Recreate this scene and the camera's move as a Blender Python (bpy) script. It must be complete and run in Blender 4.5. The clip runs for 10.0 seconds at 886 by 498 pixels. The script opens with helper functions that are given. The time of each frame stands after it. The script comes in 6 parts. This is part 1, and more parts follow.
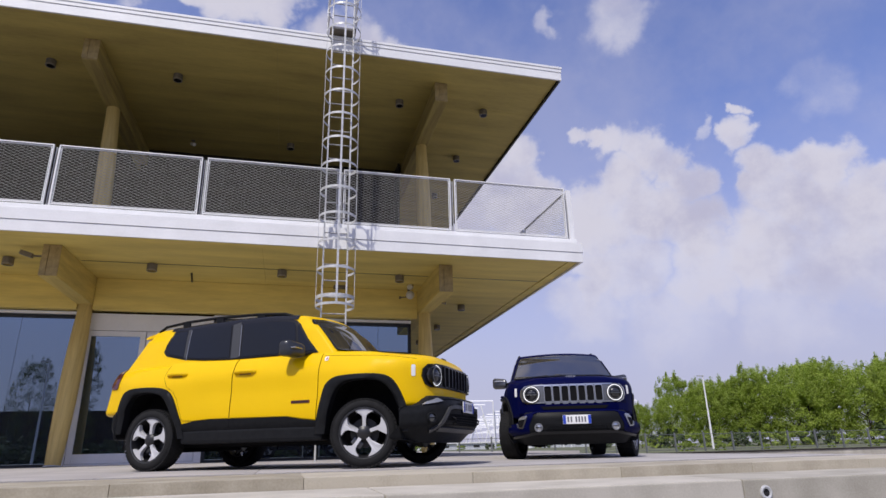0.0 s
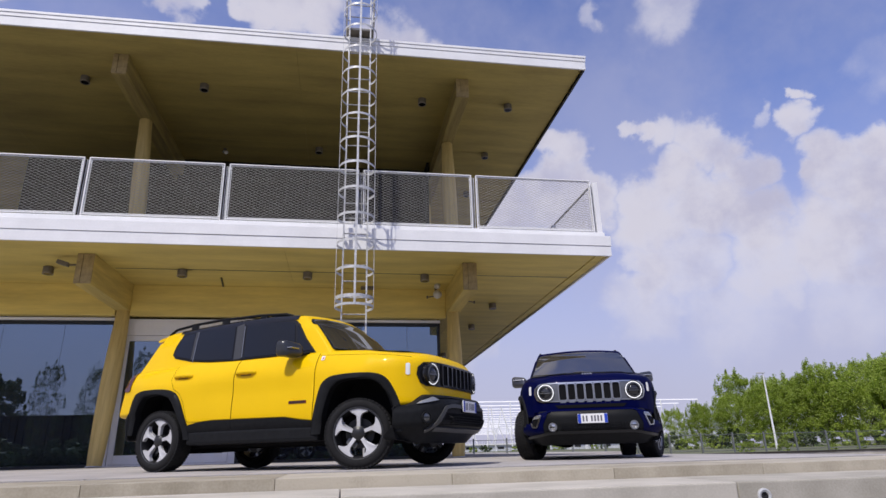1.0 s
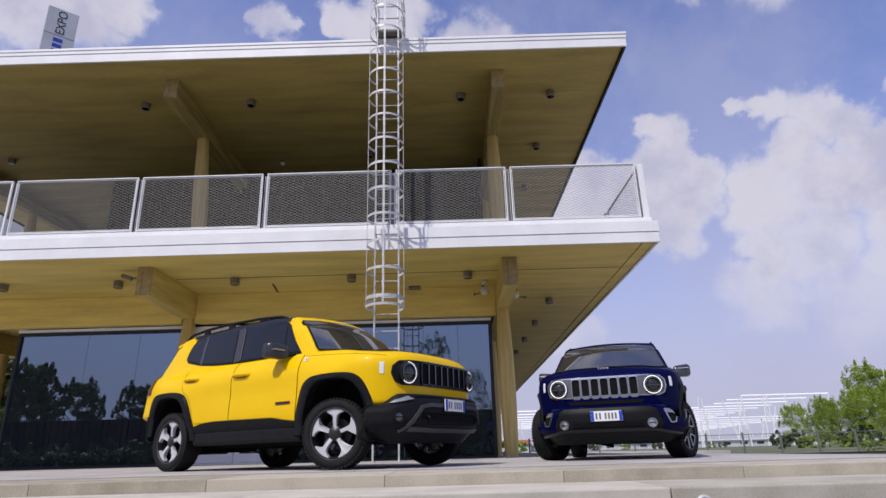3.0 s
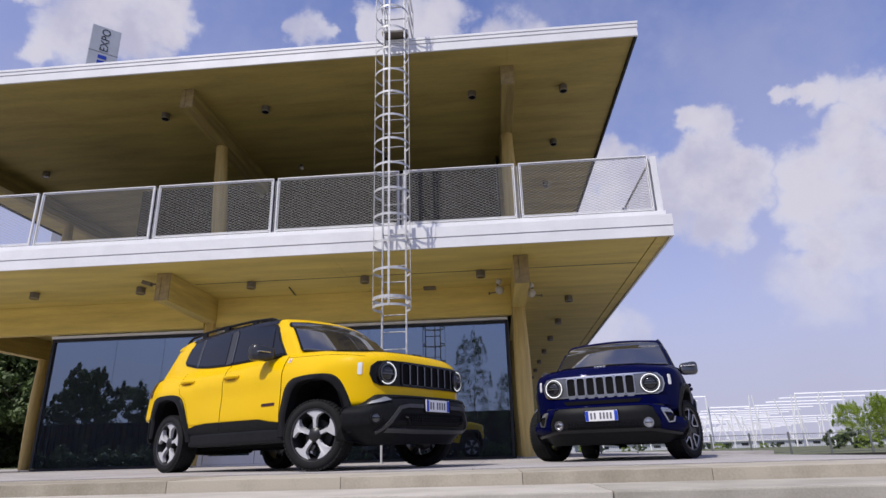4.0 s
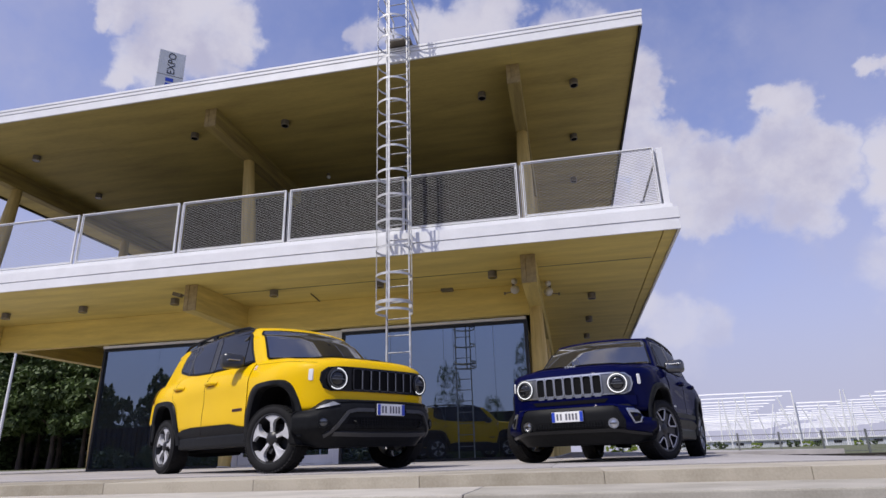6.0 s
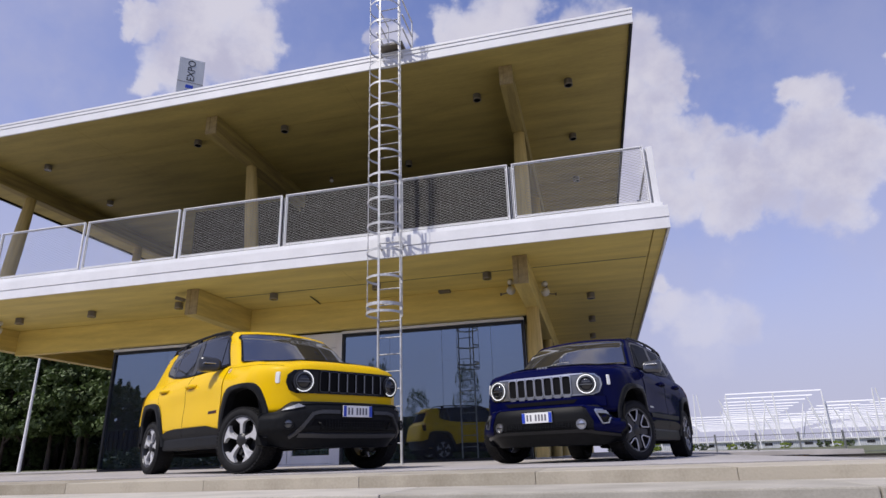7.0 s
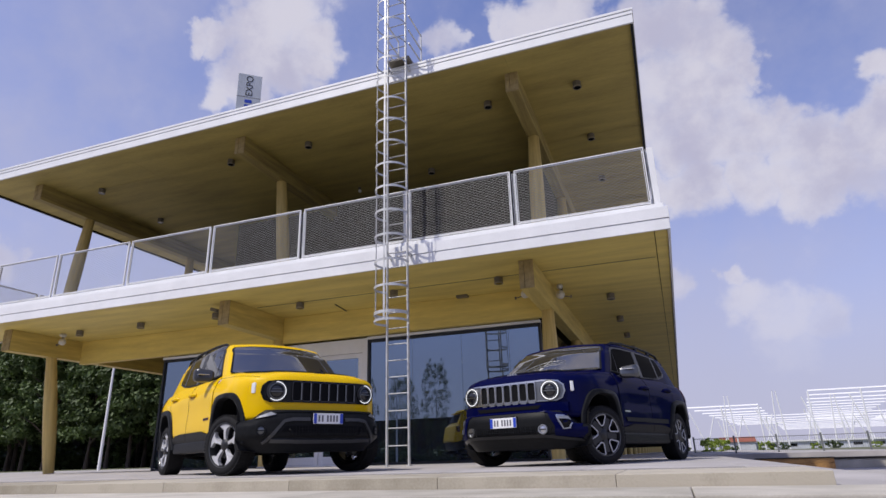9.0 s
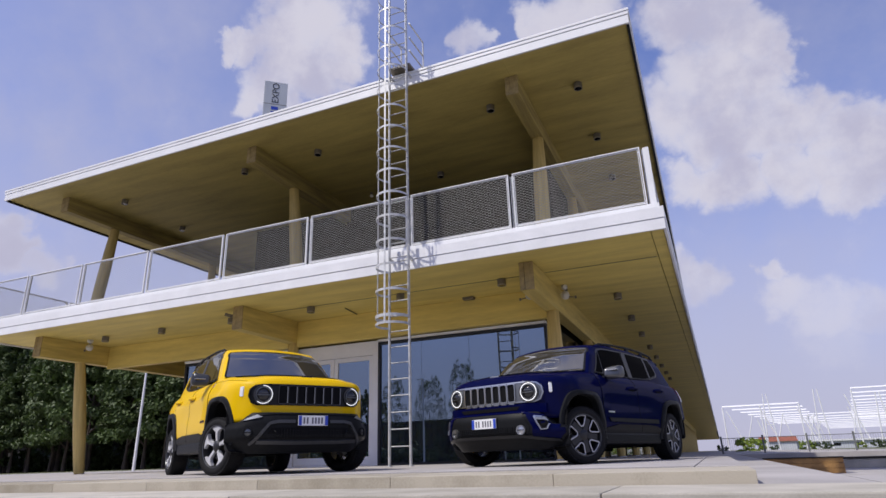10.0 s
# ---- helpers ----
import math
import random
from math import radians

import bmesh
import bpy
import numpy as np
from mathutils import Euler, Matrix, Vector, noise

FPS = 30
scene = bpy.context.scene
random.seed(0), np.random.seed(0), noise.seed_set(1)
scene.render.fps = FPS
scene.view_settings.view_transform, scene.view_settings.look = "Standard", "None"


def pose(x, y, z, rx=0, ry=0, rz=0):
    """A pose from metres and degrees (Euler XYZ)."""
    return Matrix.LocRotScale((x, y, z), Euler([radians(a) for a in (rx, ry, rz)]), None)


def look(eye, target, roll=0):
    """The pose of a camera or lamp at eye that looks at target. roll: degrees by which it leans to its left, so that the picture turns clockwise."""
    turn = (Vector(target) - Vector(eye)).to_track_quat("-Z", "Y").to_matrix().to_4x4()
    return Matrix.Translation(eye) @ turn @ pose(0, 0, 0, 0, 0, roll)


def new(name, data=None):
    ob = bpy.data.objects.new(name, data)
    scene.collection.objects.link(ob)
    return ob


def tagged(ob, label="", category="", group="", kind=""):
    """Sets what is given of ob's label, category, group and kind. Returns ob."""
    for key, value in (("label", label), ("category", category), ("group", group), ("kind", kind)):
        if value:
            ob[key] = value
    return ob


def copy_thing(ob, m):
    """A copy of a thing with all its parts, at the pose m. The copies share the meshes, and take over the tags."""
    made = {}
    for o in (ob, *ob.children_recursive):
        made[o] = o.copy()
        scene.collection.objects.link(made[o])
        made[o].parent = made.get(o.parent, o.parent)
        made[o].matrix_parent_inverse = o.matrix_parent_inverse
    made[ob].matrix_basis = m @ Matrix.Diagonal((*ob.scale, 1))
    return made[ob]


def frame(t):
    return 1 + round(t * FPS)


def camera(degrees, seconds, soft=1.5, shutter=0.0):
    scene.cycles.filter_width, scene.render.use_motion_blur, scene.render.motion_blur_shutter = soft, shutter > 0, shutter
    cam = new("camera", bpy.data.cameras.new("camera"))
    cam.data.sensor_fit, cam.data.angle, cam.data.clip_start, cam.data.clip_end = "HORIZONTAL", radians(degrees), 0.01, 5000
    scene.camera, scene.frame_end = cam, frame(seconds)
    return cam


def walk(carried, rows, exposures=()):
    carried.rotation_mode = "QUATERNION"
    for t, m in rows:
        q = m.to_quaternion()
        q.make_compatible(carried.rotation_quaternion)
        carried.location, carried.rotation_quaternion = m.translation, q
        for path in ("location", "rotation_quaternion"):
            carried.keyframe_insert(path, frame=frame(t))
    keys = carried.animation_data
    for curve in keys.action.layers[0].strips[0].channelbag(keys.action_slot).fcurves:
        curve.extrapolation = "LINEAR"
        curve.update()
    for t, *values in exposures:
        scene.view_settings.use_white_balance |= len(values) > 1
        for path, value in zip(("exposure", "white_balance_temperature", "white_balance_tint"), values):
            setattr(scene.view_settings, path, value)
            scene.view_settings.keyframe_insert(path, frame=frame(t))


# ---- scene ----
cam = camera(73.0, 10.0)
PATH = [
    (0, (0.293, 0.042, 0.163), (0.772, 1.878, 0.796), -1.4),
    (0.5, (0.573, 0.074, 0.159), (0.973, 1.928, 0.794), -1.5),
    (1, (0.877, 0.096, 0.144), (1.191, 1.965, 0.784), -1.5),
    (1.5, (1.163, 0.136, 0.133), (1.395, 2.016, 0.776), -1.5),
    (2, (1.473, 0.188, 0.131), (1.618, 2.076, 0.775), -1.5),
    (2.5, (1.788, 0.183, 0.131), (1.851, 2.075, 0.774), -1.5),
    (4, (2.683, 0.316, 0.119), (2.539, 2.202, 0.769), -1.6),
    (4.5, (2.964, 0.334, 0.118), (2.758, 2.213, 0.769), -1.6),
    (5, (3.276, 0.334, 0.12), (3.007, 2.205, 0.771), -1.6),
    (5.5, (3.563, 0.335, 0.12), (3.242, 2.199, 0.772), -1.7),
    (7, (4.452, 0.392, 0.105), (4.017, 2.231, 0.761), -1.8),
    (7.5, (4.717, 0.387, 0.101), (4.243, 2.215, 0.758), -1.8),
    (8, (5.015, 0.372, 0.116), (4.488, 2.185, 0.772), -1.8),
    (8.5, (5.301, 0.355, 0.121), (4.72, 2.152, 0.778), -1.8),
    (9, (5.617, 0.348, 0.127), (4.981, 2.126, 0.785), -1.7),
    (9.5, (5.934, 0.341, 0.129), (5.249, 2.101, 0.787), -1.7),
    (10, (6.24, 0.377, 0.11), (5.51, 2.118, 0.772), -1.8),
]
walk(cam, [(t, look(eye, target, roll)) for t, eye, target, roll in PATH])


# ---- light ----
SUN_AZ, SUN_EL = math.atan2(-0.78, -0.62), radians(54)
world = bpy.data.worlds.new("world")
scene.world = world
world.use_nodes = True


# cumulus heaps of the day: azimuth from +y towards +x, height, breadth (degrees), density
CLOUDS_EAST = [
    (26.9, 38.3, 1, 0.5), (34.7, 37.3, 2.3, 0.6), (22, 25.9, 1.7, 1), (23.3, 24, 1.9, 1), (20.9, 23.1, 2.4, 1), (24.9, 22.3, 2.1, 1), (32.2, 26.6, 1.6, 1), (34.8, 25.6, 1.8, 1),
    (37.2, 24.3, 1.7, 1), (38.6, 22, 1.7, 1), (32.8, 22.9, 1.9, 1), (29.3, 21.8, 1.8, 1), (30.2, 19.6, 2.8, 1), (35, 20, 3, 1), (38.6, 17.5, 2.6, 1), (41.1, 26, 0.6, 0.5),
    (44.3, 27.4, 0.6, 0.9), (43.7, 25.4, 1.1, 0.9), (45.7, 22.7, 1.6, 1), (48.4, 22.5, 1.5, 1), (49.8, 21.4, 1.7, 1), (46.1, 20, 2.4, 1), (49.2, 18.3, 2.5, 1), (52.6, 19.3, 1.5, 1),
    (52, 16.8, 2.2, 1),
]
CLOUDS_LOW = [
    (44.3, 21.1, 1, 1), (43.9, 15.6, 3.3, 1), (48.7, 14.3, 3.5, 0.95), (39.1, 14.4, 3.3, 0.8), (31.8, 15.8, 3.5, 0.75), (28.9, 12.4, 3.1, 0.6), (36.2, 10.7, 3.6, 0.55), (45.1, 10.6, 3.6, 0.55),
    (50.9, 27.6, 2, 0.3), (50.8, 13, 2.8, 0.8),
]
CLOUDS_MIDDLE = [
    (20.6, 27.8, 1.2, 1), (22.3, 26.9, 1.4, 1), (23.7, 24.9, 1.4, 1), (24.8, 23.4, 1.4, 1), (18.7, 23.6, 1.6, 1), (21.4, 22.4, 2.5, 1), (24.2, 20.8, 2, 1), (16.3, 23.3, 1.9, 1),
    (17.9, 20.5, 2.2, 0.9), (21.8, 19, 2.2, 0.9), (31.7, 26.7, 1.5, 1), (30.3, 27.7, 0.9, 1), (30, 22.4, 1.3, 1), (31.4, 22.1, 1.3, 1), (28.7, 16.3, 1.4, 0.8), (29, 14.4, 1.8, 0.8),
]
CLOUDS_FRONT = [
    (-36.5, 39.6, 3, 1), (-33.2, 37.9, 2, 1), (-40.1, 38.2, 2.5, 1), (-37.4, 35.6, 2.6, 1), (-43.5, 37, 1.4, 1), (-45.8, 36.8, 0.9, 0.9), (-41.4, 33.2, 2.2, 1), (-42.6, 31.3, 1.1, 1),
    (-34.4, 36.1, 1.6, 1), (-38.5, 41.2, 2.6, 1), (-19, 38.5, 1.3, 0.8), (-21, 38, 0.6, 0.6), (-17.5, 39, 0.7, 0.8), (-10.4, 39.6, 1.8, 1), (-7.3, 39.6, 2.1, 1), (-4.1, 39.8, 2, 1),
    (-12.4, 39.3, 0.9, 1), (-60.4, 16.6, 1.7, 1), (-61, 17.9, 1.6, 1), (-58.2, 15.6, 1.2, 0.7), (-19.4, 38.5, 1.5, 0.85), (-21, 38.6, 0.8, 0.7), (-8.4, 39.3, 1, 1),
]
CLOUDS_WEST = [
    (3.5, 36.9, 2.7, 1), (7.5, 35.3, 2.2, 1), (10, 33.1, 1.9, 1), (11.8, 30.9, 1.3, 1), (5.1, 31.7, 3.1, 1), (8.6, 29.8, 2.3, 1), (1.9, 29.1, 2.8, 1), (5.5, 26.7, 2.7, 1),
    (9.7, 26.1, 2.6, 1), (12.7, 25.5, 2, 1), (14.7, 23.4, 2, 1), (16.2, 21.6, 1.9, 1), (13.2, 20.8, 2, 1), (10.1, 22.2, 2.2, 1), (5.5, 22.3, 2.3, 1), (1.8, 23.1, 2, 1),
    (15.3, 19.4, 1.7, 1), (1.2, 14.6, 1.6, 0.8), (-0.2, 15.9, 1.3, 0.8), (6.7, 14.3, 0.9, 0.85), (7.6, 12.2, 1.6, 0.7), (9.8, 10.9, 2.2, 0.7), (12.8, 10.4, 1.8, 0.6), (10.3, 8.1, 2.4, 0.45),
]


def build_sky():
    nt = world.node_tree
    nt.nodes.clear()

    def math2(op, a, b=None, clamp=False):
        n = nt.nodes.new("ShaderNodeMath")
        n.operation = op
        n.use_clamp = clamp
        for k, v in enumerate((a, b)):
            if v is None:
                continue
            if isinstance(v, (int, float)):
                n.inputs[k].default_value = v
            else:
                nt.links.new(v, n.inputs[k])
        return n.outputs[0]

    def ramp(v, lo, hi, a=0.0, b=1.0):
        n = nt.nodes.new("ShaderNodeMapRange")
        n.interpolation_type = "SMOOTHSTEP"
        nt.links.new(v, n.inputs["Value"])
        n.inputs["From Min"].default_value, n.inputs["From Max"].default_value = lo, hi
        n.inputs["To Min"].default_value, n.inputs["To Max"].default_value = a, b
        return n.outputs[0]

    def noise_of(vec, scale, detail, rough=0.55, shift=(0, 0, 0)):
        mp = nt.nodes.new("ShaderNodeMapping")
        mp.inputs["Location"].default_value = shift
        nt.links.new(vec, mp.inputs[0])
        n = nt.nodes.new("ShaderNodeTexNoise")
        n.inputs["Scale"].default_value, n.inputs["Detail"].default_value, n.inputs["Roughness"].default_value = scale, detail, rough
        nt.links.new(mp.outputs[0], n.inputs["Vector"])
        return n.outputs[0]

    def blend(f, a, b):
        n = nt.nodes.new("ShaderNodeMix")
        n.data_type = "RGBA"
        if isinstance(f, float):
            n.inputs[0].default_value = f
        else:
            nt.links.new(f, n.inputs[0])
        for k, v in ((6, a), (7, b)):
            if isinstance(v, tuple):
                n.inputs[k].default_value = (*v, 1)
            else:
                nt.links.new(v, n.inputs[k])
        return n.outputs[2]

    out = nt.nodes.new("ShaderNodeOutputWorld")
    bg = nt.nodes.new("ShaderNodeBackground")
    sky = nt.nodes.new("ShaderNodeTexSky")
    sky.sky_type = "NISHITA"
    sky.sun_disc = False
    sky.sun_elevation = SUN_EL
    sky.sun_rotation = math.pi / 2 - SUN_AZ
    sky.air_density, sky.dust_density, sky.ozone_density = 1.0, 0.6, 1.5
    tc = nt.nodes.new("ShaderNodeTexCoord")
    way = tc.outputs["Generated"]
    sep = nt.nodes.new("ShaderNodeSeparateXYZ")
    nt.links.new(way, sep.inputs[0])
    # ragged outlines: bend the direction a little before the heaps are laid out
    wob = nt.nodes.new("ShaderNodeTexNoise")
    wob.inputs["Scale"].default_value, wob.inputs["Detail"].default_value, wob.inputs["Roughness"].default_value = 15.0, 7, 0.55
    nt.links.new(way, wob.inputs["Vector"])
    mid = nt.nodes.new("ShaderNodeVectorMath")
    mid.operation = "SUBTRACT"
    nt.links.new(wob.outputs["Color"], mid.inputs[0])
    mid.inputs[1].default_value = (0.5, 0.5, 0.5)
    bent = nt.nodes.new("ShaderNodeVectorMath")
    bent.operation = "MULTIPLY_ADD"
    nt.links.new(mid.outputs[0], bent.inputs[0])
    bent.inputs[1].default_value = (0.11, 0.11, 0.10)
    nt.links.new(way, bent.inputs[2])
    norm = nt.nodes.new("ShaderNodeVectorMath")
    norm.operation = "NORMALIZE"
    nt.links.new(bent.outputs[0], norm.inputs[0])
    field = None
    for az, el, rad, dens in CLOUDS_EAST + CLOUDS_LOW + CLOUDS_MIDDLE + CLOUDS_FRONT + CLOUDS_WEST:
        a, e = radians(az), radians(el)
        dot = nt.nodes.new("ShaderNodeVectorMath")
        dot.operation = "DOT_PRODUCT"
        nt.links.new(norm.outputs[0], dot.inputs[0])
        dot.inputs[1].default_value = (math.sin(a) * math.cos(e), math.cos(a) * math.cos(e), math.sin(e))
        v = ramp(dot.outputs["Value"], math.cos(radians(rad * 1.58)), math.cos(radians(rad * 0.30)), 0.0, dens)
        field = v if field is None else math2("MAXIMUM", field, v)
    # loose fair-weather heaps all round behind
    rest = math2("MULTIPLY", ramp(noise_of(way, 2.2, 3, 0.5, (3, 1, 0)), 0.5, 0.68), math2("MAXIMUM", ramp(sep.outputs["Y"], 0.1, -0.35), ramp(sep.outputs["Z"], 0.76, 0.86)))
    field = math2("MAXIMUM", field, rest)
    puff = noise_of(way, 17.0, 9, 0.58)
    body = math2("ADD", field, math2("MULTIPLY", math2("SUBTRACT", puff, 0.5), 1.25))
    cover = math2("ADD", math2("MULTIPLY", ramp(body, 0.0, 1.2), 0.62), math2("MULTIPLY", ramp(field, 0.0, 0.9), 0.38))
    shade = noise_of(way, 7.0, 6, 0.6, (0.03, 0.02, 0.06))
    lit = math2("ADD", ramp(shade, 0.36, 0.60, 0.0, 0.65), ramp(body, 0.4, 1.2, 0.4, 0.0))
    cloud = blend(lit, CLOUD_DARK, CLOUD_LIGHT)
    tint = nt.nodes.new("ShaderNodeMix")
    tint.data_type, tint.blend_type = "RGBA", "MULTIPLY"
    tint.inputs[0].default_value = 1.0
    nt.links.new(sky.outputs[0], tint.inputs[6])
    tint.inputs[7].default_value = SKY_TINT
    haze = ramp(sep.outputs["Z"], 0.52, 0.04, 0.0, 0.92)
    air = blend(haze, tint.outputs[2], HAZE)
    # thin veil that lightens the blue unevenly
    veil = ramp(noise_of(way, 3.0, 6, 0.6, (5, 2, 1)), 0.36, 0.74, 0.04, 0.45)
    veil = math2("ADD", veil, ramp(sep.outputs["X"], 0.0, -0.85, 0.0, 0.32))
    air = blend(veil, air, HAZE)
    low = ramp(sep.outputs["Z"], 0.03, 0.30, 0.42, 0.97)
    final = blend(math2("MULTIPLY", cover, low), air, cloud)
    nt.links.new(final, bg.inputs[0])
    bg.inputs["Strength"].default_value = SKY_POWER
    nt.links.new(bg.outputs[0], out.inputs[0])


SKY_POWER = 0.12
SKY_TINT = (1.17, 1.11, 1.55, 1)
CLOUD_DARK, CLOUD_LIGHT = (4.1, 4.0, 5.2), (6.2, 6.0, 6.6)
HAZE = (3.95, 3.95, 5.3)
build_sky()
sun_data = bpy.data.lights.new("sun", "SUN")
sun_data.energy, sun_data.angle, sun_data.color = 3.6, radians(0.6), (1.0, 0.95, 0.87)
sun = new("sun", sun_data)
sun.matrix_world = look((0, 0, 40), (-math.cos(SUN_AZ) * math.cos(SUN_EL) * 10, -math.sin(SUN_AZ) * math.cos(SUN_EL) * 10, 40 - math.sin(SUN_EL) * 10))
scene.view_settings.exposure = 0.0


# ---- materials ----
def material(name, color, rough=0.6, metal=0.0, vary=0.15, scale=6.0, bump=0.0, fine=60.0, stretch=(1, 1, 1), spec=0.5, coat=0.0, piece=0.0, tint=None, ior=1.5):
    """Principled surface with colour variation at two scales and fine relief."""
    m = bpy.data.materials.new(name)
    m.use_nodes = True
    nt = m.node_tree
    b = nt.nodes["Principled BSDF"]
    b.inputs["Roughness"].default_value = rough
    b.inputs["Metallic"].default_value = metal
    b.inputs["Specular IOR Level"].default_value = spec
    b.inputs["Coat Weight"].default_value = coat
    b.inputs["IOR"].default_value = ior
    b.inputs["Coat Roughness"].default_value = 0.03
    if vary <= 0 and bump <= 0:
        b.inputs["Base Color"].default_value = (*color, 1)
        return m
    tc = nt.nodes.new("ShaderNodeTexCoord")
    mp = nt.nodes.new("ShaderNodeMapping")
    mp.inputs["Scale"].default_value = stretch
    nt.links.new(tc.outputs["Object"], mp.inputs[0])
    big = nt.nodes.new("ShaderNodeTexNoise")
    big.inputs["Scale"].default_value = scale
    big.inputs["Detail"].default_value = 5
    small = nt.nodes.new("ShaderNodeTexNoise")
    small.inputs["Scale"].default_value = fine
    small.inputs["Detail"].default_value = 4
    for n in (big, small):
        nt.links.new(mp.outputs[0], n.inputs["Vector"])
    add = nt.nodes.new("ShaderNodeMath")
    add.operation = "MULTIPLY_ADD"
    add.inputs[1].default_value = 0.35
    nt.links.new(small.outputs[0], add.inputs[0])
    nt.links.new(big.outputs[0], add.inputs[2])
    src = add.outputs[0]
    if piece > 0:
        oi = nt.nodes.new("ShaderNodeObjectInfo")
        ma = nt.nodes.new("ShaderNodeMath")
        ma.operation = "MULTIPLY_ADD"
        ma.inputs[1].default_value = piece
        nt.links.new(oi.outputs["Random"], ma.inputs[0])
        nt.links.new(src, ma.inputs[2])
        src = ma.outputs[0]
    ramp = nt.nodes.new("ShaderNodeValToRGB")
    lo = tint or tuple(max(c * (1 - 2 * vary), 0) for c in color)
    hi = tuple(min(c * (1 + vary), 1) for c in color)
    ramp.color_ramp.elements[0].position, ramp.color_ramp.elements[1].position = 0.38, 0.95 + 0.5 * piece
    ramp.color_ramp.elements[0].color, ramp.color_ramp.elements[1].color = (*lo, 1), (*hi, 1)
    nt.links.new(src, ramp.inputs[0])
    nt.links.new(ramp.outputs[0], b.inputs["Base Color"])
    if bump > 0:
        bp = nt.nodes.new("ShaderNodeBump")
        bp.inputs["Strength"].default_value = bump
        bp.inputs["Distance"].default_value = 0.01
        nt.links.new(small.outputs[0], bp.inputs["Height"])
        nt.links.new(bp.outputs[0], b.inputs["Normal"])
    return m


def glass(name, tint, ior, rough=0.0, mirror=(0.9, 0.93, 1.0), haze_share=0.0):
    """Coated pane: clear tinted body with a mirror coat that strengthens at grazing angles, and a painted haze that
    lifts dark reflections.
    """
    m = bpy.data.materials.new(name)
    m.use_nodes = True
    nt = m.node_tree
    nt.nodes.clear()
    out = nt.nodes.new("ShaderNodeOutputMaterial")
    mix = nt.nodes.new("ShaderNodeMixShader")
    tr = nt.nodes.new("ShaderNodeBsdfTransparent")
    gl = nt.nodes.new("ShaderNodeBsdfGlossy")
    fr = nt.nodes.new("ShaderNodeFresnel")
    tr.inputs[0].default_value = (*tint, 1)
    gl.inputs["Roughness"].default_value = rough
    gl.inputs["Color"].default_value = (*mirror, 1)
    fr.inputs["IOR"].default_value = ior
    nt.links.new(fr.outputs[0], mix.inputs[0])
    nt.links.new(tr.outputs[0], mix.inputs[1])
    nt.links.new(gl.outputs[0], mix.inputs[2])
    last = mix.outputs[0]
    if haze_share:
        # pale diffuse film painted over the pane, lifts its darkest reflections
        film = nt.nodes.new("ShaderNodeBsdfDiffuse")
        film.inputs[0].default_value = (0.42, 0.46, 0.52, 1)
        tex = nt.nodes.new("ShaderNodeTexNoise")
        tex.inputs["Scale"].default_value = 1.3
        tex.inputs["Detail"].default_value = 5.0
        span = nt.nodes.new("ShaderNodeMapRange")
        span.inputs["To Min"].default_value = haze_share * 0.4
        span.inputs["To Max"].default_value = haze_share * 1.6
        over = nt.nodes.new("ShaderNodeMixShader")
        nt.links.new(tex.outputs[0], span.inputs["Value"])
        nt.links.new(span.outputs[0], over.inputs[0])
        nt.links.new(last, over.inputs[1])
        nt.links.new(film.outputs[0], over.inputs[2])
        last = over.outputs[0]
    nt.links.new(last, out.inputs[0])
    return m


def glow(name, color, strength):
    m = bpy.data.materials.new(name)
    m.use_nodes = True
    b = m.node_tree.nodes["Principled BSDF"]
    b.inputs["Base Color"].default_value = (0.8, 0.8, 0.8, 1)
    b.inputs["Emission Color"].default_value = (*color, 1)
    b.inputs["Emission Strength"].default_value = strength
    return m


WHITE = material("white_metal", (0.80, 0.80, 0.80), 0.45, 0.0, 0.05, 2.0, 0.02, 30)
GALV = material("galvanised_steel", (0.60, 0.60, 0.59), 0.45, 0.25, 0.18, 8.0, 0.05, 80)
TIMBER = material("glulam_timber", (0.70, 0.55, 0.155), 0.6, 0.0, 0.22, 1.6, 0.12, 9.0, (0.45, 4, 4), tint=(0.60, 0.46, 0.125))
TIMBER_Y = material("glulam_timber_lengthwise", (0.60, 0.47, 0.14), 0.6, 0.0, 0.22, 1.6, 0.12, 9.0, (4, 0.4, 4), tint=(0.42, 0.315, 0.09))
TIMBER_Z = material("turned_timber", (0.58, 0.44, 0.155), 0.55, 0.0, 0.18, 2.0, 0.1, 12.0, (6, 6, 0.4), tint=(0.42, 0.30, 0.09))
SOFFIT = material("soffit_panels", (0.69, 0.55, 0.155), 0.6, 0.0, 0.16, 1.1, 0.1, 12.0, (0.45, 2.6, 1), tint=(0.54, 0.42, 0.12))
DECKING = material("balcony_floor_dark", (0.03, 0.025, 0.02), 0.8, 0.0, 0.25, 1.5, 0.1, 20)
ENDGRAIN = material("end_grain", (0.36, 0.27, 0.115), 0.75, 0.0, 0.3, 9.0, 0.2, 40, tint=(0.22, 0.165, 0.075))
CONCRETE = material("concrete", (0.40, 0.375, 0.36), 0.85, 0.0, 0.16, 1.1, 0.25, 45, piece=0.12)
KERBSTONE = material("kerb_concrete", (0.42, 0.39, 0.335), 0.85, 0.0, 0.22, 2.3, 0.14, 75, piece=0.25, tint=(0.26, 0.24, 0.19))
KERBWORN = material("worn_kerb_concrete", (0.355, 0.32, 0.255), 0.88, 0.0, 0.25, 2.6, 0.2, 60, piece=0.34, tint=(0.19, 0.165, 0.115))
RUNGSTEEL = material("rung_steel", (0.42, 0.42, 0.42), 0.6, 0.2, 0.1, 10)
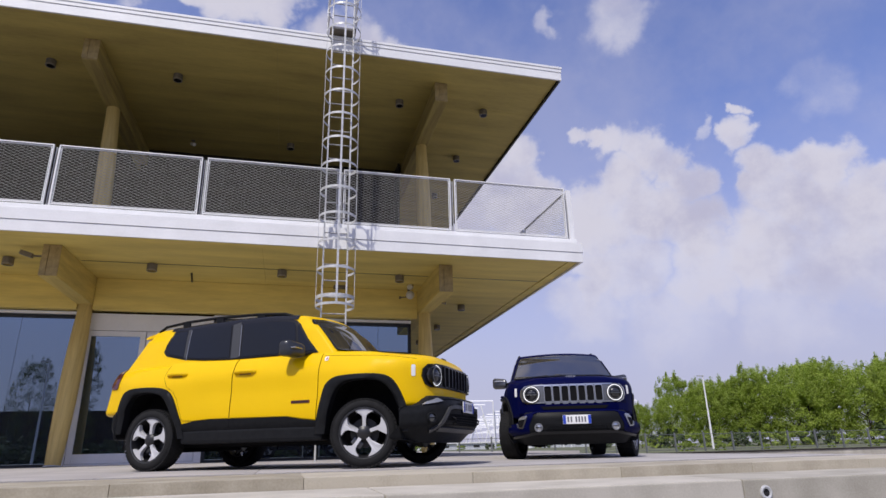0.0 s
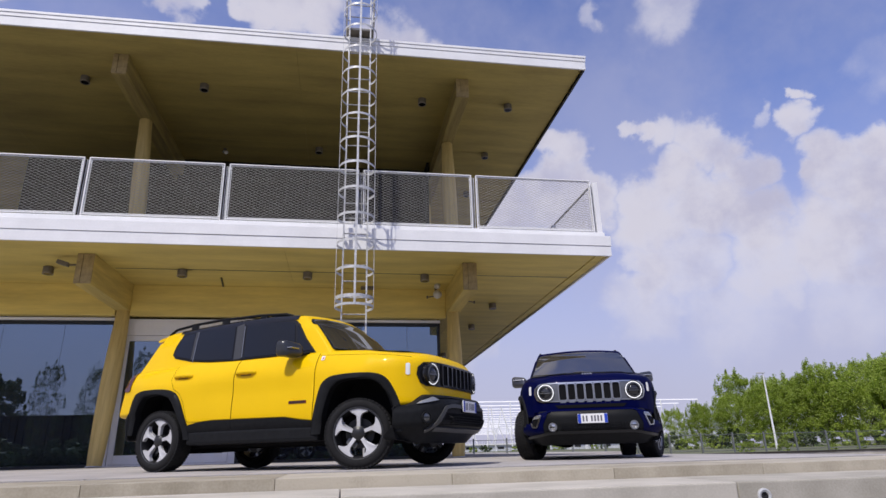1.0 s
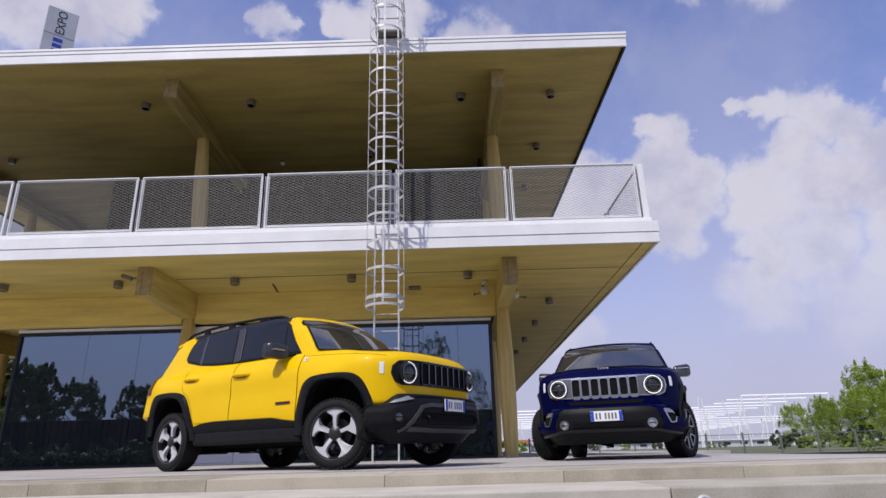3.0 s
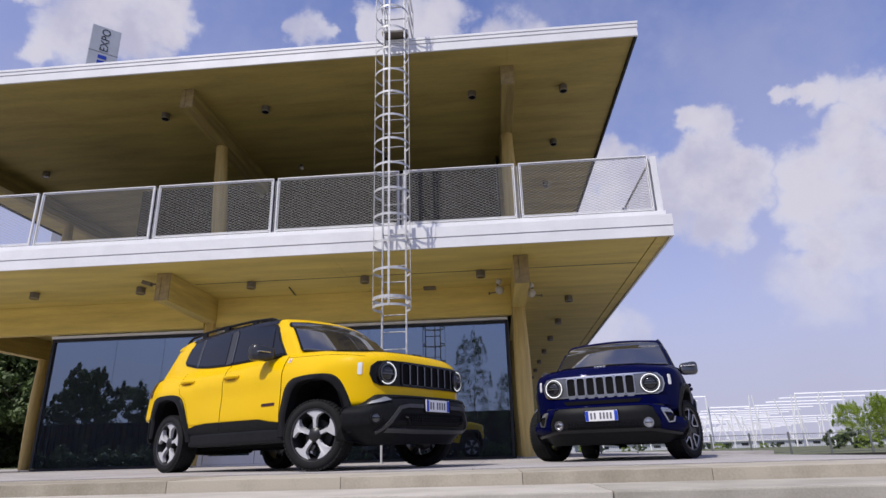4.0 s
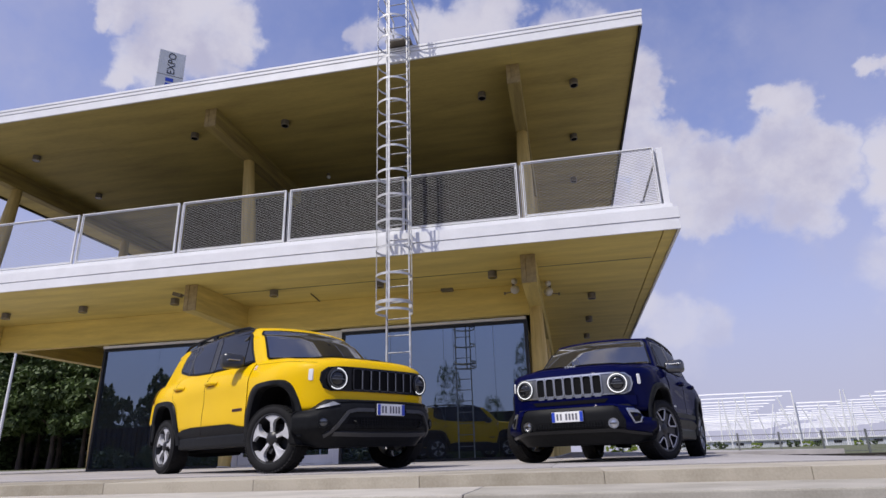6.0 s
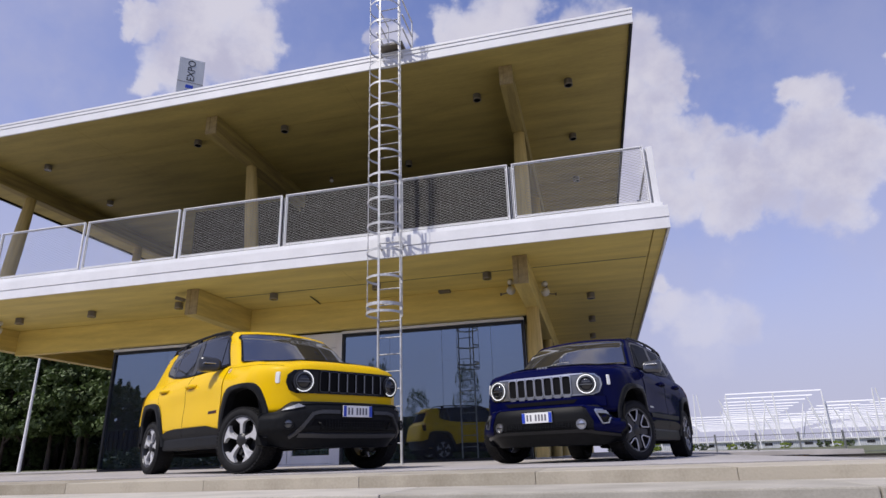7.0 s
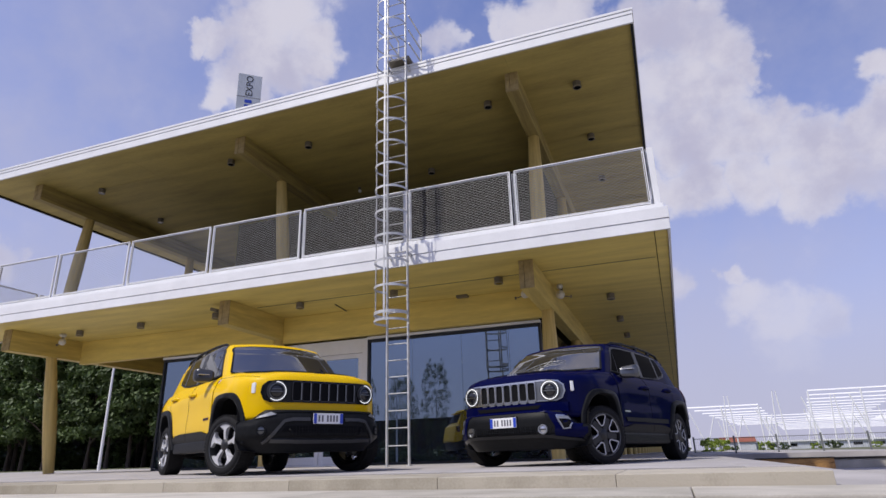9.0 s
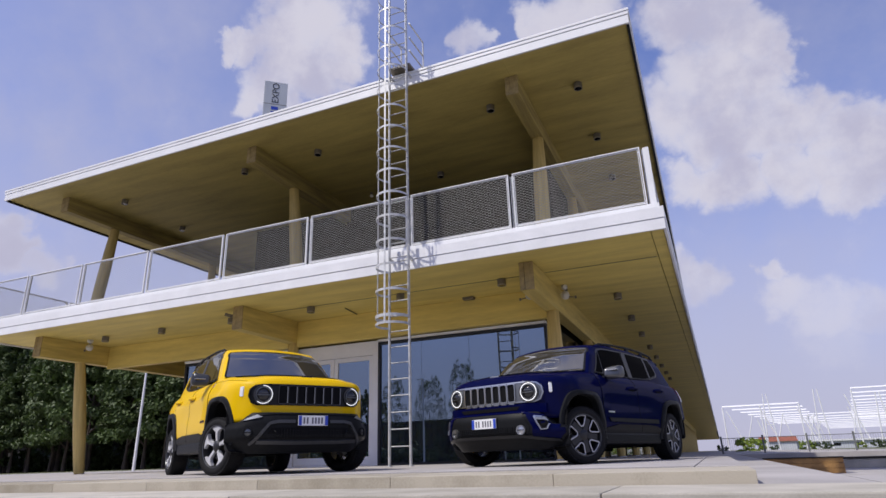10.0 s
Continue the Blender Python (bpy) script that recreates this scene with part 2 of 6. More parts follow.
FORECOURT_GREY = material("forecourt_grey", (0.22, 0.215, 0.205), 0.9, 0.0, 0.2, 0.5, 0.3, 60)
GRASS = material("grass", (0.13, 0.14, 0.07), 0.95, 0.0, 0.35, 0.25, 0.4, 20)
FENCEGREY = material("fence_grey", (0.16, 0.17, 0.17), 0.6, 0.2, 0.1, 5)
FRAME_DARK = material("dark_frame", (0.02, 0.022, 0.025), 0.4, 0.2, 0.1, 5)
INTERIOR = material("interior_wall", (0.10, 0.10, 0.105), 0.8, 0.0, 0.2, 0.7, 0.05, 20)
GLASS = glass("solar_glass", (0.16, 0.19, 0.22), 3.5, 0.0, (0.62, 0.79, 1.0), 0.04)
GLASS_SOLID = material("dark_glazing", (0.006, 0.007, 0.009), 0.04, 0.0, 0.0)
# upper storey timber, darker and browner than the storey below
TIMBER_UP = material("upper_glulam_timber", (0.42, 0.33, 0.105), 0.65, 0.0, 0.25, 1.6, 0.12, 9.0, (5, 0.35, 5), tint=(0.20, 0.145, 0.055))
SOFFIT_UP = material("upper_soffit_panels", (0.46, 0.364, 0.108), 0.65, 0.0, 0.25, 1.1, 0.12, 14.0, (0.45, 2.4, 1), tint=(0.345, 0.265, 0.081))
DARKWOOD = material("dark_stained_boards", (0.022, 0.017, 0.01), 0.7, 0.0, 0.3, 1.5, 0.1, 12, (1, 1, 6))
RUST = material("weathered_boards", (0.42, 0.23, 0.07), 0.7, 0.0, 0.3, 3.0, 0.2, 30, tint=(0.16, 0.08, 0.03))
BARK = material("bark", (0.085, 0.065, 0.05), 0.95, 0.0, 0.3, 6.0, 0.5, 30, (1, 1, 0.3))
LEAF = material("leaf", (0.30, 0.365, 0.06), 0.5, 0.0, 0.3, 0.6, 0.0, 9.0, piece=0.15, tint=(0.16, 0.21, 0.03))


def let_light_through(m, color, share):
    nt = m.node_tree
    tl = nt.nodes.new("ShaderNodeBsdfTranslucent")
    tl.inputs[0].default_value = (*color, 1)
    mix = nt.nodes.new("ShaderNodeMixShader")
    mix.inputs[0].default_value = share
    nt.links.new(nt.nodes["Principled BSDF"].outputs[0], mix.inputs[1])
    nt.links.new(tl.outputs[0], mix.inputs[2])
    nt.links.new(mix.outputs[0], nt.nodes["Material Output"].inputs[0])


let_light_through(LEAF, (0.34, 0.47, 0.05), 0.45)
LEAF_DARK = material("dark_leaf", (0.072, 0.108, 0.028), 0.6, 0.0, 0.4, 0.6, 0.0, 9.0, piece=0.15, tint=(0.02, 0.034, 0.01))
let_light_through(LEAF_DARK, (0.05, 0.09, 0.012), 0.2)
LAMPGREY = material("lamp_housing", (0.19, 0.165, 0.125), 0.5, 0.2, 0.15, 10)
LAMPRING = material("lamp_ring", (0.30, 0.27, 0.22), 0.45, 0.4, 0.1, 10)
YELLOW = material("yellow_paint", (0.77, 0.485, 0.0006), 0.4, 0.0, 0.015, 3.0, 0.0, coat=0.28, spec=0.08)
BLUE = material("blue_paint", (0.0020, 0.0032, 0.037), 0.35, 0.0, 0.02, 3.0, 0.0, coat=0.16, spec=0.02, ior=1.06)
BLACKPAINT = material("black_paint", (0.006, 0.006, 0.007), 0.25, 0.0, 0.0, coat=0.35, spec=0.3)
PLASTIC = material("black_plastic", (0.0145, 0.0152, 0.0168), 0.40, 0.0, 0.12, 20.0, 0.08, 150, spec=0.4, ior=1.16)
RUBBER = material("tyre_rubber", (0.012, 0.012, 0.013), 0.85, 0.0, 0.2, 15.0, 0.1, 120, spec=0.25)
ALLOY = material("machined_alloy", (0.56, 0.56, 0.57), 0.5, 0.3, 0.03, 10)
DARKALLOY = material("dark_alloy", (0.02, 0.02, 0.022), 0.4, 0.2, 0.05, 10)
GREYALLOY = material("grey_alloy", (0.14, 0.145, 0.15), 0.32, 0.8, 0.05, 10)
CHROME = material("satin_chrome", (0.52, 0.525, 0.53), 0.28, 0.95, 0.02, 10)
LAMPLENS = material("lamp_lens", (0.012, 0.012, 0.014), 0.1, 0.0, 0.0, coat=0.3)
RINGLIGHT = glow("ring_light", (1.0, 1.0, 1.0), 0.55)
REDLENS = material("red_lens", (0.06, 0.003, 0.003), 0.15, 0.0, 0.0, coat=1.0)
PLATEWHITE = material("plate_white", (0.78, 0.78, 0.78), 0.35, 0.0, 0.03, 10)
PLATEBLUE = material("plate_blue", (0.02, 0.06, 0.45), 0.35, 0.0, 0.03, 10)
INK = material("ink", (0.01, 0.01, 0.012), 0.5, 0.0, 0.0)
BADGERED = material("badge_red", (0.13, 0.008, 0.006), 0.4, 0.0, 0.0)
SEAM = material("panel_gap", (0.011, 0.011, 0.012), 0.9, 0.0, 0.0, spec=0.02)
CANOPYWHITE = material("canopy_white", (0.80, 0.80, 0.80), 0.4, 0.0, 0.03, 2.0)
MESHSTEEL = material("mesh_steel", (0.34, 0.335, 0.32), 0.55, 0.2, 0.05, 8.0)
SIGNWHITE = material("sign_panel", (0.55, 0.57, 0.60), 0.5, 0.0, 0.08, 0.4)


# ---- mesh helpers ----
def link(name, bm, mats, parent=None, label="", smooth=False):
    me = bpy.data.meshes.new(name)
    bm.normal_update()
    bm.to_mesh(me)
    bm.free()
    for m in mats if isinstance(mats, (list, tuple)) else [mats]:
        me.materials.append(m)
    if smooth:
        me.shade_smooth()
        me.set_sharp_from_angle(angle=radians(smooth if smooth > 1 else 40))
    ob = new(name, me)
    if parent:
        ob.parent = parent
    if label:
        ob["label"] = label
    return ob


def part(name, bm, mats, parent, label="", smooth=False):
    return link(name, bm, mats, parent, label, smooth)


def thing(name, m, label, category, group="", kind=""):
    ob = new(name)
    ob.empty_display_size = 0.2
    ob.matrix_world = m
    return tagged(ob, label, category, group, kind)


def structure(name, bm, mats, label="", smooth=False):
    return tagged(link(name, bm, mats, None, label, smooth), kind="structure")


def box(bm, x0, x1, y0, y1, z0, z1, bevel=0.0, turn=None):
    m = Matrix.LocRotScale(((x0 + x1) / 2, (y0 + y1) / 2, (z0 + z1) / 2), None, (x1 - x0, y1 - y0, z1 - z0))
    got = bmesh.ops.create_cube(bm, size=1, matrix=turn @ m if turn else m)["verts"]
    if bevel > 0:
        edges = {e for v in got for e in v.link_edges}
        bmesh.ops.bevel(bm, geom=list(edges), offset=bevel, segments=2, affect="EDGES", profile=0.6)
    return got


def tube(bm, pts, r, n=8, closed=False, flat=1.0, up=(0, 0, 1), r_end=None):
    """Sweep a ring along a polyline; flat squashes it along the frame's second axis."""
    pts = [Vector(p) for p in pts]
    rings = []
    k = len(pts)
    for i, p in enumerate(pts):
        a = pts[(i - 1) % k] if closed or i > 0 else p
        b = pts[(i + 1) % k] if closed or i < k - 1 else p
        d = (b - a).normalized()
        u = Vector(up)
        if abs(d.dot(u)) > 0.95:
            u = Vector((1, 0, 0))
        s = d.cross(u).normalized()
        w = s.cross(d).normalized()
        rr = r if r_end is None else r + (r_end - r) * i / (k - 1)
        rings.append([bm.verts.new(p + s * math.cos(2 * math.pi * j / n) * rr + w * math.sin(2 * math.pi * j / n) * rr * flat) for j in range(n)])
    for i in range(k if closed else k - 1):
        a, b = rings[i], rings[(i + 1) % k]
        for j in range(n):
            bm.faces.new((a[j], a[(j + 1) % n], b[(j + 1) % n], b[j]))
    if not closed:
        bm.faces.new(rings[0][::-1])
        bm.faces.new(rings[-1])


def lathe(bm, profile, n=32, axis="z", centre=(0, 0, 0), closed=False):
    """Turn (radius, height) points round an axis."""
    c = Vector(centre)
    rings = []
    for r, h in profile:
        ring = []
        for j in range(n):
            a = 2 * math.pi * j / n
            if axis == "z":
                v = Vector((r * math.cos(a), r * math.sin(a), h))
            elif axis == "y":
                v = Vector((r * math.cos(a), h, r * math.sin(a)))
            else:
                v = Vector((h, r * math.cos(a), r * math.sin(a)))
            ring.append(bm.verts.new(c + v))
        rings.append(ring)
    for i in range(len(rings) if closed else len(rings) - 1):
        a, b = rings[i], rings[(i + 1) % len(rings)]
        for j in range(n):
            bm.faces.new((a[j], a[(j + 1) % n], b[(j + 1) % n], b[j]))
    if not closed:
        for ring, flip in ((rings[0], True), (rings[-1], False)):
            bm.faces.new(ring[::-1] if flip else ring)
    bmesh.ops.recalc_face_normals(bm, faces=bm.faces)


def prism(bm, poly, axis, a, b):
    """Extrude a 2D polygon along an axis from a to b."""
    def at(p, h):
        return {"x": (h, p[0], p[1]), "y": (p[0], h, p[1]), "z": (p[0], p[1], h)}[axis]
    lo = [bm.verts.new(at(p, a)) for p in poly]
    hi = [bm.verts.new(at(p, b)) for p in poly]
    k = len(poly)
    faces = [bm.faces.new(lo[::-1]), bm.faces.new(hi)]
    for i in range(k):
        faces.append(bm.faces.new((lo[i], lo[(i + 1) % k], hi[(i + 1) % k], hi[i])))
    bmesh.ops.recalc_face_normals(bm, faces=faces)


# ---- ground and steps ----
KERB_Y, KERB_W, TREAD_Y, DECK_X = 4.5, 1.0, 3.70, 6.44
DECK_Z, TREAD_Z, LOW_Z = 0.005, -0.078, -0.27
XL, XR, XS, YF, YB = -12.93, 6.0, 6.06, 10.72, 240.0


def splay(bm):
    """The balcony flank opens slightly outwards with depth."""
    for v in bm.verts:
        if v.co.x > 3.6:
            v.co.x += 0.0095 * (v.co.y - YF)


bm = bmesh.new()
bmesh.ops.create_grid(bm, x_segments=40, y_segments=40, size=1500, matrix=Matrix.Translation((0, 0, -0.36)))
tagged(structure("ground", bm, GRASS, "dry green lawn reaching to the horizon"), category="ground")

# forecourt out of view, its grey picked to limit bounce on the soffits
bm = bmesh.new()
box(bm, -60, 40, -30, TREAD_Y + 0.3, -0.5, LOW_Z)
tagged(structure("pavement", bm, FORECOURT_GREY, "unseen grey forecourt at the foot of the steps, toned to limit bounced light"), category="pavement")
bm = bmesh.new()
box(bm, -60, 7.04, TREAD_Y + 0.79, 240, -0.5, TREAD_Z - 0.003)
box(bm, 7.05, 30, TREAD_Y + 0.79, 5.6, -0.5, TREAD_Z - 0.003)
box(bm, 7.05, 15, 29.7, 240, -0.5, TREAD_Z - 0.003)
terrace = tagged(structure("lower_terrace", bm, CONCRETE, "pale concrete terrace one step below the deck"), category="pavement")
bm = bmesh.new()
box(bm, -40, DECK_X - 0.37, KERB_Y + KERB_W + 0.035, 195, -0.4, DECK_Z - 0.012)
deck = tagged(structure("deck", bm, CONCRETE, "raised grey concrete deck in front of the building"), category="pavement")

# ---- building ----
SLAB_T, SLAB_B, ROOF_T, ROOF_B = 4.15, 3.735, 8.46, 8.12
SOF_L, SOF_U = 3.785, 8.17
COL_X = (3.34, -3.90, -11.14)
COL_Y = [13.55 + 4.3 * i for i in range(26)]
# foot and head of the raking front columns, lower then upper storey
RAKE = {3.34: (13.42, 13.62, 13.36, 13.74), -3.90: (13.44, 13.80, 13.88, 13.42), -11.14: (13.46, 12.92, 13.02, 13.36)}
GX0, GX1, GY = -7.93, 3.08, 14.0


def soffit(name, z, label, front, mat, edge, border):
    bm = bmesh.new()
    xs = [XL + 0.06, -11.1, -7.5, -3.9, -0.3, 3.34, edge - border]
    ys = [front, 12.46, 15.0, 17.7] + [17.7 + 2.7 * i for i in range(1, 12)] + [62, 80, 105, 140, YB - 0.1]
    for a, b in zip(xs, xs[1:]):
        for c, d in zip(ys, ys[1:]):
            if b < 0 and c > 40:
                continue
            box(bm, a + 0.002, b - 0.002, c + 0.004, d - 0.004, z, z + 0.05)
    if border > 0.1:
        for c, d in zip(ys[::2], ys[2::2]):
            box(bm, edge - border + 0.012, edge - 0.05, c + 0.01, d - 0.01, z - 0.012, z + 0.05)
        splay(bm)
    return tagged(structure(name, bm, mat, label), category="ceiling")


soffit("ceiling_ground_floor", SOF_L, "ochre stained timber soffit panels under the balcony", YF + 0.05, SOFFIT, XS, 0.27)
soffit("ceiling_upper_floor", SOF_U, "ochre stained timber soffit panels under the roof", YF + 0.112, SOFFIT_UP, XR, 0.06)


def fascia(name, top, bot, label, yf, grooves, edge):
    """White metal edge band along front and sides, pressed with long grooves."""
    bm = bmesh.new()
    hs = [top] + list(grooves) + [bot]
    for i, (h1, h0) in enumerate(zip(hs, hs[1:])):
        d = 0.012 * (len(hs) - 2 - i)
        box(bm, XL - d, edge + d, yf - d, yf + 0.04, h0 + (0.006 if i < len(hs) - 2 else 0), h1, 0.003)
        for s, x in ((1, edge), (-1, XL)):
            box(bm, x - 0.04 if s > 0 else x - d, x + d if s > 0 else x + 0.04, yf + 0.045, YB, h0 + 0.006, h1)
    box(bm, XL + 0.045, edge - 0.045, yf + 0.0405, yf + 0.0485, bot + 0.05, top - 0.004)
    if top < 5:
        splay(bm)
    return tagged(structure(name, bm, WHITE, label), category="fascia")


fascia("trim_balcony_edge", SLAB_T, SLAB_B, "white painted metal band along the balcony edge", YF, (3.935,), XS)
fascia("trim_roof_edge", ROOF_T, ROOF_B, "white painted metal band along the roof edge", YF + 0.06, (8.40, 8.315), XR)

# hidden floor top, toned dark so little light bounces to the upper soffit
bm = bmesh.new()
box(bm, XL + 0.05, XS - 0.05, YF + 0.05, YB - 0.1, SOF_L + 0.055, SLAB_T - 0.02)
splay(bm)
tagged(structure("balcony_slab", bm, DECKING, "unseen balcony floor, toned dark to limit bounced light"), category="floor")
bm = bmesh.new()
box(bm, XL + 0.05, XR - 0.05, YF + 0.11, YB - 0.1, SOF_U + 0.055, ROOF_T - 0.03)
tagged(structure("roof", bm, CONCRETE, "flat grey roof slab"), category="roof")

# dark drip edges along the open sides of the roof
bm = bmesh.new()
box(bm, XR - 0.05, XR - 0.005, YF + 0.12, YB - 0.2, ROOF_B - 0.01, ROOF_B + 0.1)
box(bm, XL + 0.005, XL + 0.05, YF + 0.12, YB - 0.2, ROOF_B - 0.01, ROOF_B + 0.1)
tagged(structure("trim_roof_drip", bm, FRAME_DARK, "dark metal drip edge along the roof sides"), category="trim")


def beams():
    for x in COL_X:
        for lo, hi, label in ((3.20, SOF_L - 0.004, "ochre glulam beam carrying the balcony"), (7.69, SOF_U - 0.004, "ochre glulam beam carrying the roof")):
            t = thing("glulam_beam", pose(x, 11.53, lo), label, "beam", "glulam beams")
            end = 115 if x > 0 else 30
            h = hi - lo
            bm = bmesh.new()
            box(bm, -0.145, 0.145, 0.03, end, 0, h, 0.012)
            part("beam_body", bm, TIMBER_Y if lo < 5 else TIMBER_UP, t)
            bm = bmesh.new()
            for a, b in ((-0.145, -0.045), (-0.04, 0.145)):
                box(bm, a, b, -0.005 if b < 0 else 0.0, 0.028, 0.012, h, 0.006)
            part("end_cap", bm, ENDGRAIN, t, "weathered grey-brown end grain")


beams()


def column(x, y0, y1, z0, z1):
    """Spindle-shaped round column raking from its foot at y0 to its head at y1."""
    h = math.hypot(z1 - z0, y1 - y0)
    lean = math.degrees(math.atan2(y0 - y1, z1 - z0))
    t = thing("timber_column", pose(x, y0, z0, lean), "round ochre timber column swollen at mid height under a beam", "column", "round timber columns")
    bm = bmesh.new()
    prof = [(0.12, 0.0), (0.135, 0.012)] + [(0.135 + 0.042 * math.sin(math.pi * min(1, s * 1.05)) ** 0.8, s * h) for s in [i / 14 for i in range(1, 14)]] + [(0.138, h - 0.01), (0.13, h + 0.02)]
    lathe(bm, prof, 28)
    part("shaft", bm, TIMBER_Z, t, smooth=True)
    bm = bmesh.new()
    lathe(bm, [(0.16, -0.014), (0.16, 0.006)], 28)
    part("base_plate", bm, GALV, t, "grey steel base plate")
    return t


for cx in COL_X:
    for i, cy in enumerate(COL_Y if cx > 0 else COL_Y[:3]):
        a, b, c, d = RAKE[cx] if i == 0 else (cy, cy, cy, cy)
        column(cx, a, b, DECK_Z + 0.014, 3.20)
        if i < 3:
            column(cx, c, d, SLAB_T + 0.014, 7.69)

# spandrel beams over the glazing
for z0, z1, lab in ((3.10, SOF_L - 0.003, "wide ochre glulam spandrel over the ground floor glazing"),):
    xs = [COL_X[2] + 0.15, COL_X[1] - 0.15, COL_X[1] + 0.15, COL_X[0] - 0.15]
    for a, b in ((xs[0], xs[1]), (xs[2], xs[3])):
        bm = bmesh.new()
        box(bm, a, b, 13.72, 13.9, z0, z1, 0.008)
        tagged(structure("spandrel_beam", bm, TIMBER, lab), category="beam")


# ---- glazed front ----
def glazed_front(z0, z1, name, label):
    """Panes in a dark frame under a white head strip, with a dark room behind."""
    runs = [(GX0, -4.02, (-6.3, -5.1)), (-1.36, GX1, (-0.15, 1.13, 2.3))]
    for a, b, cuts in runs:
        t = thing(name, pose((a + b) / 2, GY, z0), label, "window", kind="structure")
        o = (a + b) / 2
        bm = bmesh.new()
        box(bm, a - o, b - o, -0.05, 0.08, z1 - z0 - 0.07, z1 - z0)
        box(bm, a - o, b - o, -0.05, 0.08, 0, 0.05)
        box(bm, a - o, a - o + 0.06, -0.05, 0.08, 0.052, z1 - z0 - 0.072)
        box(bm, b - o - 0.06, b - o, -0.05, 0.08, 0.052, z1 - z0 - 0.072)
        part("window_frame", bm, FRAME_DARK, t, "dark aluminium frame")
        es = [a + 0.062, *cuts, b - 0.062]
        for c, d in zip(es, es[1:]):
            bm = bmesh.new()
            box(bm, c - o + 0.003, d - o - 0.003, 0, 0.012, 0.052, z1 - z0 - 0.072)
            p = part("pane", bm, GLASS, t, "reflecting blue-grey solar glass")
            p.visible_shadow = False
        bm = bmesh.new()
        box(bm, a - o, b - o, -0.09, 0.06, z1 - z0 + 0.003, z1 - z0 + 0.065, 0.004)
        part("head_strip", bm, WHITE, t, "white metal head strip")


glazed_front(DECK_Z, 3.02, "window_ground", "wide ground floor glazing reflecting trees and sky")


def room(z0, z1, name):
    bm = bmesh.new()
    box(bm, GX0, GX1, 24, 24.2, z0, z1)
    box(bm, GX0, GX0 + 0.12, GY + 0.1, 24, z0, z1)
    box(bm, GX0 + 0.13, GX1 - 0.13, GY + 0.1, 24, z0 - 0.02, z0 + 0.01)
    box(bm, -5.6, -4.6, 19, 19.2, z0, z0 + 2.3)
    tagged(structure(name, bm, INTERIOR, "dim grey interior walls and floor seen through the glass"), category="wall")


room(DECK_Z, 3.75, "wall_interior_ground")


def upper_wall():
    """Dark board walls of the upper floor: one bay stands forward, the next is recessed."""
    for x0, x1, y in ((GX0, -3.95, 16.6), (-3.9, GX1, 16.3)):
        bm = bmesh.new()
        n = round((x1 - x0) / 0.3)
        w = (x1 - x0) / n
        box(bm, x0, x1, y + 0.03, y + 0.15, SLAB_T, SOF_U - 0.004)
        for k in range(n):
            box(bm, x0 + w * k + 0.004, x0 + w * (k + 1) - 0.004, y, y + 0.029, SLAB_T + 0.01, SOF_U - 0.006, 0.004)
        tagged(structure("wall_upper", bm, DARKWOOD, "recessed dark brown board wall behind the balcony"), category="wall")


upper_wall()
bm = bmesh.new()
box(bm, GX1 + 0.002, GX1 + 0.06, 15.75, 112, SLAB_T, SOF_U - 0.01)
tagged(structure("wall_side_upper", bm, DARKWOOD, "dark recessed upper side wall"), category="wall")
bm = bmesh.new()
box(bm, GX1 - 0.05, GX1 + 0.02, GY + 0.1, 112, DECK_Z, SOF_L - 0.004)
tagged(structure("wall_side", bm, GLASS_SOLID, "dark glazed flank wall behind the row of columns"), category="wall")


def entrance():
    """White double door with side lights between the glazed runs."""
    t = thing("door_1", pose(-2.69, GY, DECK_Z), "white framed double glass door with a white panel above", "door", kind="structure")
    w0, w1 = -1.33, 1.33
    bm = bmesh.new()
    box(bm, w0, w0 + 0.14, -0.06, 0.08, 0, 3.06, 0.006)
    box(bm, w1 - 0.14, w1, -0.06, 0.08, 0, 3.06, 0.006)
    box(bm, w0 + 0.142, w1 - 0.142, -0.06, 0.08, 2.70, 3.06, 0.006)
    box(bm, w0 + 0.142, w1 - 0.142, -0.06, 0.08, 0, 0.035)
    part("door_frame", bm, WHITE, t)
    for s in (-1, 1):
        a, b = (w0 + 0.15, -0.008) if s < 0 else (0.008, w1 - 0.15)
        leaf = None
        bm = bmesh.new()
        box(bm, a, a + 0.11, -0.04, 0.04, 0.04, 2.69, 0.005)
        box(bm, b - 0.11, b, -0.04, 0.04, 0.04, 2.69, 0.005)
        box(bm, a + 0.112, b - 0.112, -0.04, 0.04, 2.58, 2.69, 0.005)
        box(bm, a + 0.112, b - 0.112, -0.04, 0.04, 0.04, 0.22, 0.005)
        leaf = part("door_leaf", bm, WHITE, t, "white aluminium door leaf")
        bm = bmesh.new()
        box(bm, a + 0.113, b - 0.113, -0.006, 0.006, 0.221, 2.579)
        p = part("door_pane", bm, GLASS, leaf, "reflecting glass")
        p.visible_shadow = False
        bm = bmesh.new()
        xh = b - 0.055 if s < 0 else a + 0.055
        tube(bm, [(xh, -0.04, 0.95), (xh, -0.1, 0.95), (xh, -0.1, 1.35), (xh, -0.04, 1.35)], 0.012, 8)
        part("door_handle", bm, CHROME, leaf, "steel pull handle")


entrance()


# ---- balcony railing ----
RAIL_Y = YF + 0.14
RAIL_Z0, RAIL_Z1 = SLAB_T + 0.03, 5.42
MOD = 2.455
POSTS = (5.865, 3.34, 1.10, -1.42, -3.88, -6.36, -8.80, -11.02, -12.8)


